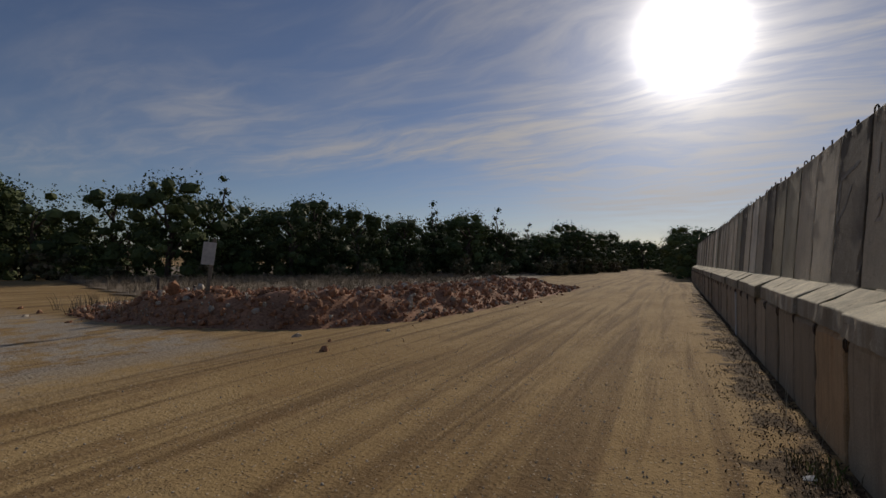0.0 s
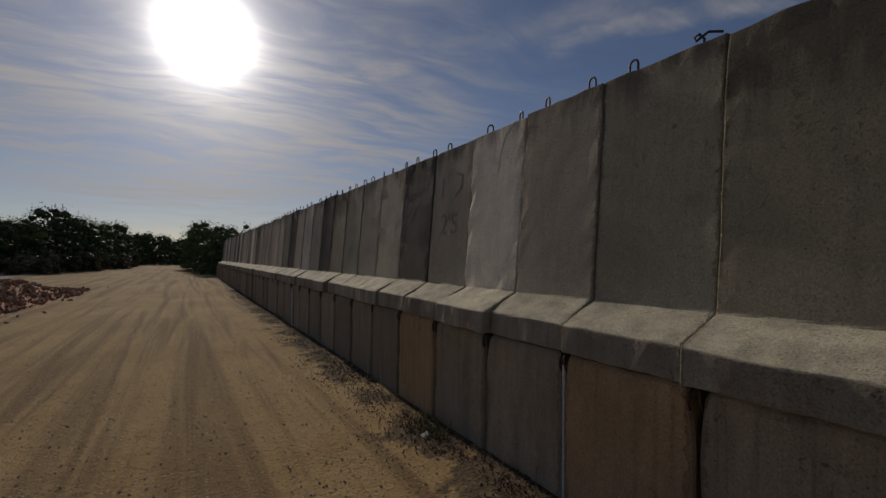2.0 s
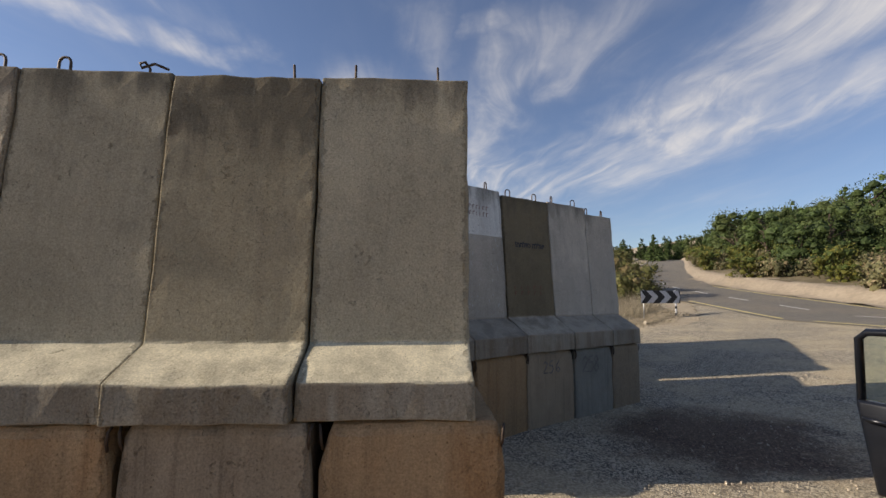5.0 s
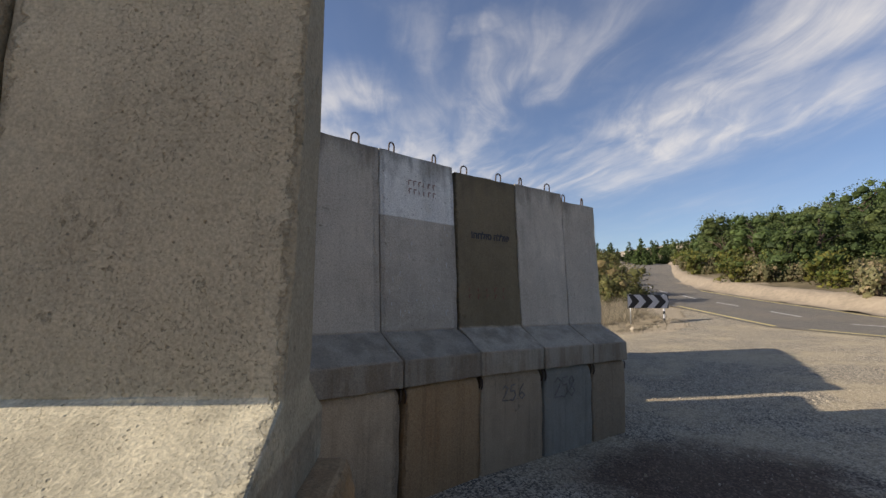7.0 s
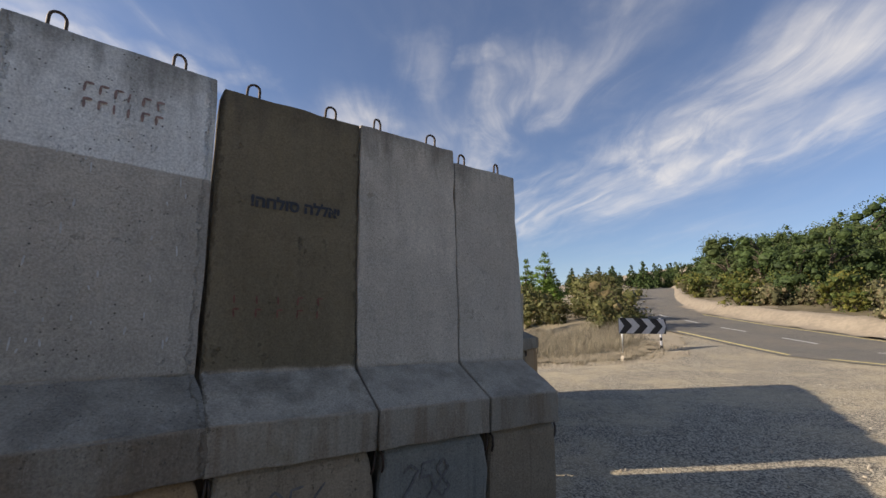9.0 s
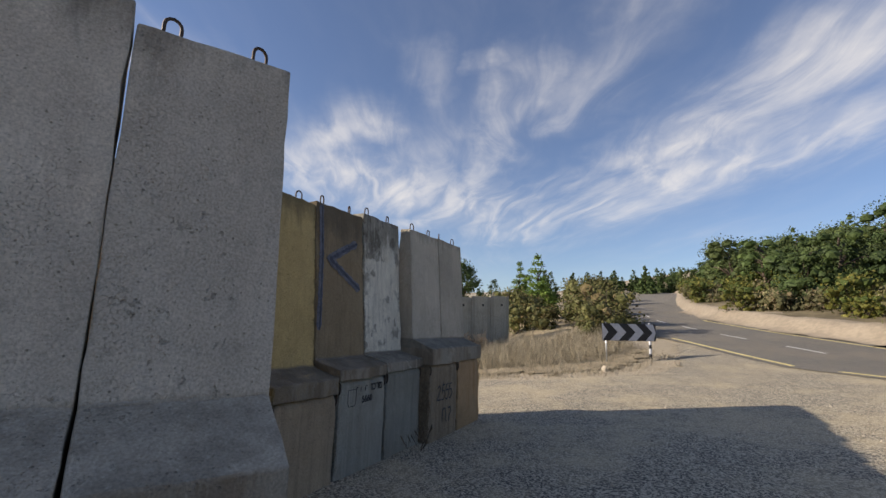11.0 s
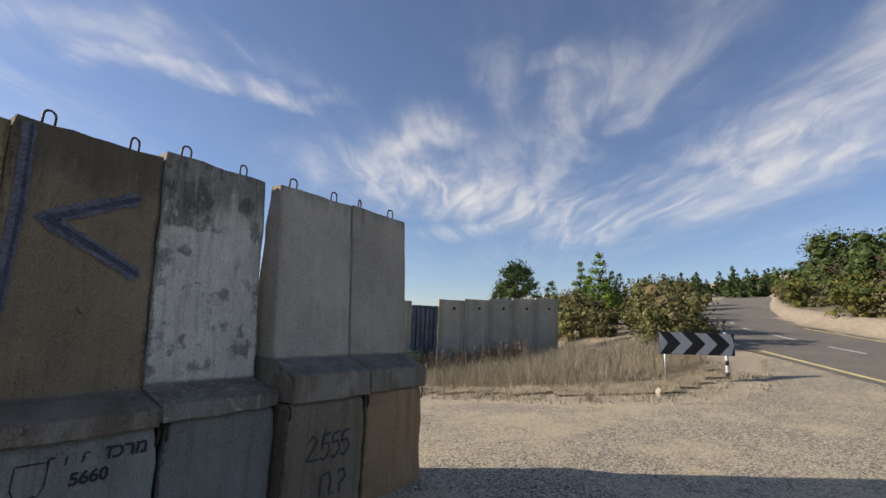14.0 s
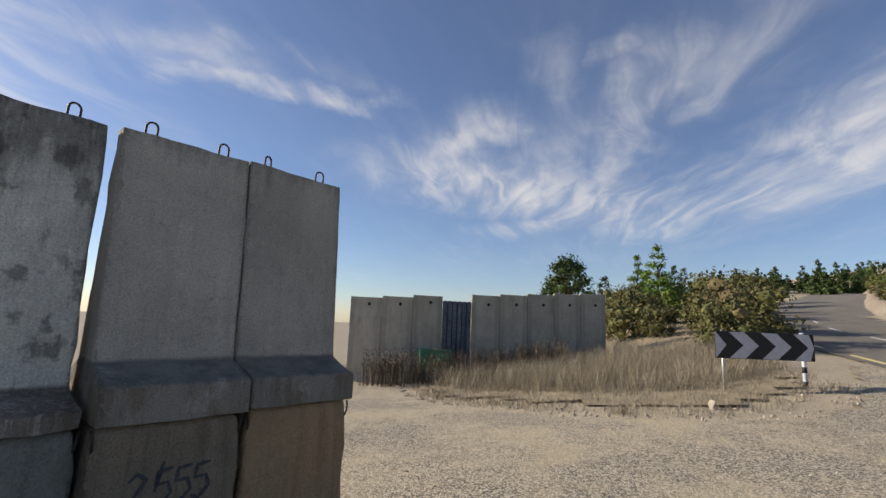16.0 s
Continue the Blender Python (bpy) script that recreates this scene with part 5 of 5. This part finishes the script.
def notice_board():
    ob = new("notice_board")
    ob.matrix_basis = pose(-10.5, 8.1, height(-10.5, 8.1), 0, 6, 52)
    tagged(ob, "blank pale board nailed to a leaning stake", "sign")
    bm = bmesh.new()
    box(bm, -0.045, 0.045, 0, 0.04, -0.2, 2.1, 0.006)
    part("stake", bm_mesh("stake", bm, WOOD), ob, "weathered wooden stake")
    bm = bmesh.new()
    box(bm, -0.24, 0.06, -0.025, -0.005, 1.42, 2.0, 0.004)
    part("board", bm_mesh("board", bm, BOARD), ob, "blank pale board")


def barrier_pole():
    bm = bmesh.new()
    box(bm, -0.9, 0.9, -0.04, 0.04, -0.04, 0.04, 0.01)
    ob = new("fallen_beam", bm_mesh("fallen_beam", bm, BOARD))
    ob.matrix_basis = pose(-14.3, 9.3, height(-14.3, 9.3) + 0.42, 0, -14, 30)
    tagged(ob, "pale wooden beam leaning on the rubble", "beam")
    for x, y, h in ((-15.6, 10.0, 0.9), (-13.4, 9.8, 0.75)):
        v, f = tube([(0, 0, -0.3), (0.03, 0, h)], 0.045, 7)
        post = new("fence_post", mesh_of("fence_post", v, f, BARK, True))
        post.matrix_basis = pose(x, y, height(x, y))
        tagged(post, "short dark wooden fence post in dry grass", "post", "old fence posts")


def green_box():
    ob = new("green_bin")
    p = Vector((26.15, 2.25)) + 3.35 * Vector((0.425, -0.905)) + Vector((-1.0, -0.5))
    ob.matrix_basis = pose(p.x, p.y, height(p.x, p.y), 0, 0, -65)
    tagged(ob, "green metal container before the barrier wall", "container")
    bm = bmesh.new()
    box(bm, -0.62, 0.62, -0.3, 0.3, 0.45, 1.25, 0.02)
    part("body", bm_mesh("body", bm, GREEN_PAINT), ob)
    bm = bmesh.new()
    box(bm, -0.65, 0.65, -0.33, 0.33, 1.252, 1.31, 0.01)
    part("lid", bm_mesh("lid", bm, GREEN_PAINT), ob)
    for x in (-0.52, 0.52):
        for y in (-0.22, 0.22):
            bm = bmesh.new()
            box(bm, x - 0.03, x + 0.03, y - 0.03, y + 0.03, -0.15, 0.46)
            part("leg", bm_mesh("leg", bm, GREEN_PAINT), ob)


chevron_sign()
notice_board()
barrier_pole()
green_box()


# ---- marks on the walls ----
def face_pose(ob_dims, x, z):
    """A pose on a slab's face, for marks drawn in x (along) and y (up)."""
    foot, top, lip, up, dn, lean = ob_dims
    tilt = math.degrees(math.atan2(lean, top - foot))
    return pose(x, lean * (z - foot) / (top - foot) - 0.006, z, 90 - tilt, 0, 0)


def letters(text, size, mat, name="writing", bold=0.0):
    """Writing as a flat mesh, centred."""
    cu = bpy.data.curves.new(name, "FONT")
    cu.body, cu.size, cu.offset, cu.extrude, cu.align_x, cu.align_y = text, size, bold, 0.001, "CENTER", "CENTER"
    tmp = new("tmp", cu)
    me = bpy.data.meshes.new_from_object(tmp.evaluated_get(bpy.context.evaluated_depsgraph_get()))
    bpy.data.objects.remove(tmp)
    me.materials.clear()
    me.materials.append(mat)
    return me


def strokes(lines, width, mat, name="painted_mark", seed=1):
    """Brush strokes as thin ragged strips; lines of (x, y) points."""
    rs = random.Random(seed)
    verts, faces = [], []
    for pts in lines:
        fine = []
        for a, b in zip(pts, pts[1:]):
            n = max(2, int(math.dist(a, b) / 0.03))
            fine += [(a[0] + (b[0] - a[0]) * i / n, a[1] + (b[1] - a[1]) * i / n) for i in range(n)]
        fine.append(pts[-1])
        o = len(verts)
        for i, p in enumerate(fine):
            q, r = fine[max(0, i - 1)], fine[min(len(fine) - 1, i + 1)]
            dx, dy = r[0] - q[0], r[1] - q[1]
            n = math.hypot(dx, dy) or 1
            w = width * 0.5 * (rs.uniform(0.75, 1.15) if 0 < i < len(fine) - 1 else 0.55)
            for s in (-1, 1):
                for z in (0.0, 0.002):
                    verts.append((p[0] - s * dy / n * w, p[1] + s * dx / n * w, z))
        for i in range(len(fine) - 1):
            k = o + 4 * i
            faces += [(k + 1, k + 3, k + 7, k + 5), (k, k + 1, k + 5, k + 4), (k + 3, k + 2, k + 6, k + 7)]
    return mesh_of(name, verts, faces, mat)


GREY_PAINT = plain("faded_grey_paint", (0.075, 0.072, 0.07), 0.9, 0, 40.0, 0.4)
DULL_RED = plain("dull_red_paint", (0.33, 0.275, 0.22), 0.9, 0, 40.0, 0.3)
BRICK_RED = plain("brick_red_paint", (0.20, 0.085, 0.06), 0.9, 0, 40.0, 0.3)
FAINT_GREY = plain("faint_grey_paint", (0.17, 0.155, 0.14), 0.9, 0, 40.0, 0.4)
BLUE_WASH = plain("thin_blue_wash", (0.15, 0.15, 0.17), 0.9, 0, 55.0, 0.5)
RUN_WHITE = plain("white_splash", (0.52, 0.52, 0.50), 0.9, 0, 40.0, 0.2)
DIM_A = (1.39, 3.02, 0.315, 1.225, 1.035, 0.115)
DIM_B = (1.36, 3.03, 0.35, 1.16, 0.94, 0.125)
DIM_C = (1.30, 3.05, 0.35, 1.21, 1.10, 0.13)


def bars(cols, rows_, w, h, step, mat, seed):
    """Unreadable writing as small upright and level bars."""
    rs = random.Random(seed)
    lines = []
    for r in range(rows_):
        for c in range(cols):
            x, y = c * step - cols * step / 2, -r * h * 1.7
            lines.append([(x, y), (x + rs.uniform(-0.2, 0.2) * w, y - h)])
            if rs.random() < 0.7:
                lines.append([(x, y), (x + w, y)])
    return strokes(lines, w * 0.42, mat, "writing", seed)


def wall_marks():
    part("writing", letters("!\u05d4\u05d7\u05dc\u05d5\u05e1 \u05d4\u05dc\u05dc\u05d0\u05d9", 0.096, PAINT_BLACK, "writing", 0.004), ROW_B[3], "black stencilled words", face_pose(DIM_B, 0.03, 2.34))
    part("writing", bars(6, 2, 0.034, 0.05, 0.062, PAINT_RED, 3), ROW_B[2], "faded reddish writing", face_pose(DIM_B, 0.05, 2.80))
    part("writing", bars(5, 2, 0.03, 0.045, 0.12, BRICK_RED, 5), ROW_B[3], "faded red marks", face_pose(DIM_B, 0.0, 1.78))
    rs = random.Random(4)
    splash = []
    for _ in range(30):
        x, y = rs.uniform(-0.4, 0.4), rs.uniform(-0.5, 0.5)
        splash.append([(x, y), (x + rs.uniform(-0.006, 0.006), y - rs.uniform(0.012, 0.06))])
    part("paint_splash", strokes(splash, 0.009, RUN_WHITE, "paint_splash", 2), ROW_B[2], "white bird-lime splashes", face_pose(DIM_B, 0.0, 1.95))
    # arrow
    tip, bar_line = [[(0.24, 0.26), (-0.28, 0.0), (0.29, -0.31)]], [[(0.0, 0.62), (0.01, 0.1), (-0.01, -0.45), (-0.03, -0.78)]]
    for name, lines, x, z in (("painted_arrow", tip, 0.05, 2.40), ("painted_bar", bar_line, -0.37, 2.38)):
        wash = part(name, strokes(lines, 0.10 if lines is tip else 0.075, BLUE_WASH, name, 6), ROW_C[2], "thin grey-blue brushed paint", face_pose(DIM_C, x, z))
        core = [[(px * 1.0 + 0.012, py) for px, py in line] for line in lines]
        part("brush_core", strokes(core, 0.04 if lines is tip else 0.022, PAINT_BLUE, "brush_core", 7), wash, "dark blue brushed paint", pose(0, 0, 0.003))
    part("painted_mark", strokes([[(0.0, 0.15), (0.0, -0.2)], [(0.03, 0.1), (0.03, -0.12)]], 0.03, GREY_PAINT, "painted_mark", 8), ROW_C[0], "dark scrawl", face_pose(DIM_C, 0.38, 1.6))
    # numbers on the footing blocks
    up = pose(0, 0, 0, 90, 0, 0)
    two = [(-0.04, 0.05), (0.0, 0.085), (0.045, 0.05), (0.0, -0.02), (-0.05, -0.08), (0.05, -0.085)]
    five = [(0.05, 0.09), (-0.02, 0.08), (-0.03, 0.015), (0.03, 0.02), (0.05, -0.04), (0.0, -0.095), (-0.045, -0.075)]
    six = [(0.03, 0.09), (-0.03, 0.02), (-0.04, -0.05), (0.0, -0.09), (0.045, -0.05), (0.0, -0.01), (-0.03, -0.04)]
    eight = [(0.0, 0.0), (-0.035, 0.045), (0.0, 0.09), (0.035, 0.045), (0.0, 0.0), (-0.045, -0.05), (0.0, -0.095), (0.045, -0.05), (0.0, 0.0)]
    dot = [(-0.008, -0.085), (0.008, -0.08)]
    arch = [(-0.05, -0.08), (-0.045, 0.06), (0.03, 0.075), (0.05, 0.02), (0.045, -0.09)]
    hook = [(-0.04, 0.06), (0.03, 0.07), (0.05, 0.01), (0.0, -0.03), (-0.005, -0.10)]
    slash = [(0.015, 0.13), (-0.015, -0.02)]

    def by_hand(ob, glyphs, step, size, mat, label, x, z, lip, wide=0.022):
        """Figures brushed one beside another on a block's face."""
        lines = [[(px * size + k * step, py * size) for px, py in g] for k, g in glyphs]
        part("writing", strokes(lines, wide, mat, "writing", 11), ob, label, pose(x, -lip - 0.006, z) @ up)

    by_hand(FEET_B[3], ((0, two), (0.9, five), (1.5, dot), (2.1, six)), 0.11, 0.85, FAINT_GREY, "faint grey painted figures", -0.12, 0.74, 0.31, 0.014)
    by_hand(FEET_B[4], ((0, two), (1.0, five), (2.1, eight)), 0.11, 1.2, FAINT_GREY, "faint grey painted figures", -0.2, 0.72, 0.31, 0.016)
    by_hand(FEET_D[0], ((0, two), (0.55, dot), (0.95, slash), (1.1, five), (2.0, five), (2.9, five)), 0.125, 1.15, GREY_PAINT, "dark brushed figures", -0.17, 0.73, 0.30)
    by_hand(FEET_D[0], ((0, arch), (0.6, dot), (1.2, hook)), 0.14, 1.15, GREY_PAINT, "dark brushed letters", 0.0, 0.42, 0.30)
    part("writing", letters("5660", 0.10, PAINT_BLACK, "writing", 0.003), FEET_C[2], "black stencilled number", pose(0.06, -0.316, 0.845) @ up)
    part("writing", bars(3, 1, 0.03, 0.05, 0.085, PAINT_BLACK, 9), FEET_C[2], "worn black stencilled marks", pose(-0.02, -0.316, 0.985) @ up)
    part("writing", letters("\u05d6\u05db\u05e8\u05de", 0.115, PAINT_BLACK, "writing", 0.003), FEET_C[2], "black stencilled word", pose(0.25, -0.316, 0.965) @ up)
    part("painted_mark", strokes([[(-0.07, 0.09), (-0.075, -0.03), (-0.05, -0.08), (0.05, -0.08), (0.07, -0.03), (0.075, 0.09), (-0.07, 0.09)]], 0.007, PAINT_BLACK, "painted_mark", 3), FEET_C[2], "thin black shield outline", pose(-0.22, -0.316, 0.88) @ up)
    # faded figures on the long wall
    part("writing", letters("2'S", 0.36, DULL_RED), ROW_A[5], "faded red figures", face_pose(DIM_A, 0.0, 2.08))
    part("writing", strokes([[(-0.2, 0.15), (-0.2, -0.12)], [(0.1, 0.15), (0.24, 0.12), (0.24, -0.02), (0.1, -0.12)]], 0.03, DULL_RED, "writing", 2), ROW_A[5], "faded red figures", face_pose(DIM_A, 0.0, 2.52))
    part("painted_mark", strokes([[(0.34, 0.3), (-0.2, 0.2), (-0.25, -0.25), (0.0, -0.1), (0.15, 0.1)]], 0.05, FAINT_GREY, "painted_mark", 5), ROW_A[6], "faded dark scrawl", face_pose(DIM_A, -0.1, 2.3))
    part("chalk_line", strokes([[(0.2, 0.4), (0.05, 0.3), (-0.02, 0.12), (-0.04, -0.05)]], 0.014, RUN_WHITE, "chalk_line", 4), ROW_A[4], "pale curved scrape", face_pose(DIM_A, 0.1, 2.6))


wall_marks()


def wall_foot_bits():
    # added strips standing in for a block's pale edge and a whitish patch
    for y, x, w in ((3.25, 1.452, 0.018), (12.6, 1.40, 0.10)):
        bm = bmesh.new()
        box(bm, -0.012, 0.012, -w / 2, w / 2, -0.05, 0.95, 0.004)
        ob = new("mortar_strip", bm_mesh("mortar_strip", bm, RUN_WHITE))
        ob.matrix_basis = pose(x, y, 0)
        tagged(ob, "thin pale upright strip at the footing blocks", "mortar", "mortar strips")
    twigs = [(10.05 + 0.05 * k, -2.98 - 0.03 * k) for k in range(4)]
    tagged(new("dead_weed", blades("dead_weed", twigs[:2], DARK_WEED, 0.1, 0.3, 21, 0.7, 0.002, 3, True)), "dead dark weed at the footing", "weeds", kind="stuff")
    rs = random.Random(31)
    tuft = [(1.22 + rs.uniform(-0.12, 0.12), 4.9 + rs.uniform(-0.25, 0.25)) for _ in range(22)]
    tagged(new("grey_tumbleweed", blades("grey_tumbleweed", tuft, LEAF_SCRUB, 0.04, 0.14, 22, 1.0, 0.004, 6)), "grey-green dry tuft at the wall's foot", "weeds", kind="stuff")
    paper = [(-0.04, -0.03, 0.0), (0.05, -0.02, 0.01), (0.04, 0.04, 0.025), (-0.03, 0.03, 0.008)]
    v = paper + [(x, y, z + 0.004) for x, y, z in paper]
    ob = new("paper_scrap", mesh_of("paper_scrap", v, [(3, 2, 1, 0), (4, 5, 6, 7)] + [(i, (i + 1) % 4, 4 + (i + 1) % 4, 4 + i) for i in range(4)], RUN_WHITE))
    ob.matrix_basis = pose(1.12, 4.72, 0.02)
    tagged(ob, "crumpled white paper scrap among litter", "litter")


wall_foot_bits()


# ---- parked car ----
def parked_car():
    car = new("car")
    base = pose(1.5, -2.75, height(1.5, -2.75), 0, 0, 135)
    car.matrix_basis = base
    tagged(car, "dark parked car with its side door open", "car")
    # local: x ahead, y to its left; the open door hangs on the right flank at the origin
    def loft(sections, mat, name):
        bm = bmesh.new()
        rings = []
        for x, half, z0, z1, z2, inner in sections:
            c = -0.88
            outline = [(c + half, z0), (c + half, z1), (c + inner, z2), (c - inner, z2), (c - half, z1), (c - half, z0)]
            rings.append([bm.verts.new((x, y, z)) for y, z in outline])
        for a, b in zip(rings, rings[1:]):
            for i in range(6):
                bm.faces.new((a[i], a[(i + 1) % 6], b[(i + 1) % 6], b[i]))
        bm.faces.new(rings[0])
        bm.faces.new(rings[-1][::-1])
        bmesh.ops.recalc_face_normals(bm, faces=bm.faces)
        bmesh.ops.bevel(bm, geom=[e for e in bm.edges if e.calc_face_angle(0) > 0.5], offset=0.05, segments=2, affect="EDGES")
        bmesh.ops.transform(bm, matrix=pose(0, 1.76, 0), verts=bm.verts)
        return bm_mesh(name, bm, mat, True)
    body = part("body", loft([(1.25, 0.70, 0.32, 0.62, 0.68, 0.6), (1.05, 0.84, 0.24, 0.76, 0.82, 0.68), (0.2, 0.88, 0.22, 0.88, 0.98, 0.72), (-1.2, 0.88, 0.22, 0.92, 0.98, 0.72),
                              (-2.6, 0.87, 0.24, 0.93, 1.0, 0.72), (-2.95, 0.80, 0.36, 0.85, 0.95, 0.68)], CAR_PAINT, "body"), car, "dark painted body")
    part("cabin", loft([(0.15, 0.70, 0.95, 0.96, 0.97, 0.66), (-0.55, 0.68, 0.95, 1.30, 1.40, 0.56), (-1.9, 0.68, 0.95, 1.32, 1.42, 0.56), (-2.7, 0.68, 0.95, 0.98, 1.0, 0.62)], GLASS, "cabin"), body, "dark window glass")
    for x in (0.55, -2.1):
        for y in (0.12, 1.64):
            bm = bmesh.new()
            bmesh.ops.create_cone(bm, cap_ends=True, segments=24, radius1=0.31, radius2=0.31, depth=0.2, matrix=pose(x, y, 0.31, 90, 0, 0))
            bmesh.ops.bevel(bm, geom=[e for e in bm.edges if e.calc_face_angle(0) > 1.0], offset=0.03, segments=2, affect="EDGES")
            wheel = part("wheel", bm_mesh("tyre", bm, RUBBER, True), car, "black tyre")
            bm = bmesh.new()
            bmesh.ops.create_cone(bm, cap_ends=True, segments=20, radius1=0.2, radius2=0.2, depth=0.215, matrix=pose(x, y, 0.31, 90, 0, 0))
            part("rim", bm_mesh("rim", bm, GALV, True), wheel, "grey rim")
    # the door: local x from its hinge to its free edge, y through it
    bm = bmesh.new()
    box(bm, 0.0, 0.98, -0.05, 0.05, 0.27, 0.92, 0.03)
    for v in bm.verts:
        v.co.y += 0.03 * math.sin(math.pi * (v.co.z - 0.27) / 0.65)
        if v.co.z < 0.4 and v.co.x > 0.6:
            v.co.x -= 0.08
    door = part("door", bm_mesh("door", bm, CAR_PAINT, True), car, "open dark painted door", base.inverted() @ pose(1.5, -2.75, base.translation.z, 0, 0, 20))
    v, f = tube([(0.03, 0, 0.90), (0.38, 0, 1.36), (0.55, 0, 1.42), (0.90, 0, 1.41), (0.955, 0, 1.36), (0.965, 0, 0.90)], 0.028, 8)
    part("window_frame", mesh_of("window_frame", v, f, CAR_PAINT, True), door, "dark window frame")
    part("window_glass", mesh_of("window_glass", [(0.07, 0, 0.91), (0.40, 0, 1.34), (0.56, 0, 1.395), (0.89, 0, 1.385), (0.94, 0, 1.34), (0.945, 0, 0.91),
                                                  (0.07, 0.006, 0.91), (0.40, 0.006, 1.34), (0.56, 0.006, 1.395), (0.89, 0.006, 1.385), (0.94, 0.006, 1.34), (0.945, 0.006, 0.91)],
                                 [(0, 1, 2, 3, 4, 5), (11, 10, 9, 8, 7, 6)] + [(i, (i + 1) % 6, 6 + (i + 1) % 6, 6 + i) for i in range(6)], GLASS), door, "pale green window glass")
    v, f = tube([(0.74, 0.07, 0.79), (0.76, 0.105, 0.795), (0.90, 0.105, 0.80), (0.93, 0.07, 0.80)], 0.016, 8)
    part("handle", mesh_of("handle", v, f, CAR_PAINT, True), door, "glossy dark door handle")
    bm = bmesh.new()
    box(bm, 0.10, 0.26, 0.05, 0.22, 0.92, 1.06, 0.03)
    part("mirror", bm_mesh("mirror", bm, CAR_PAINT, True), door, "dark door mirror")


parked_car()
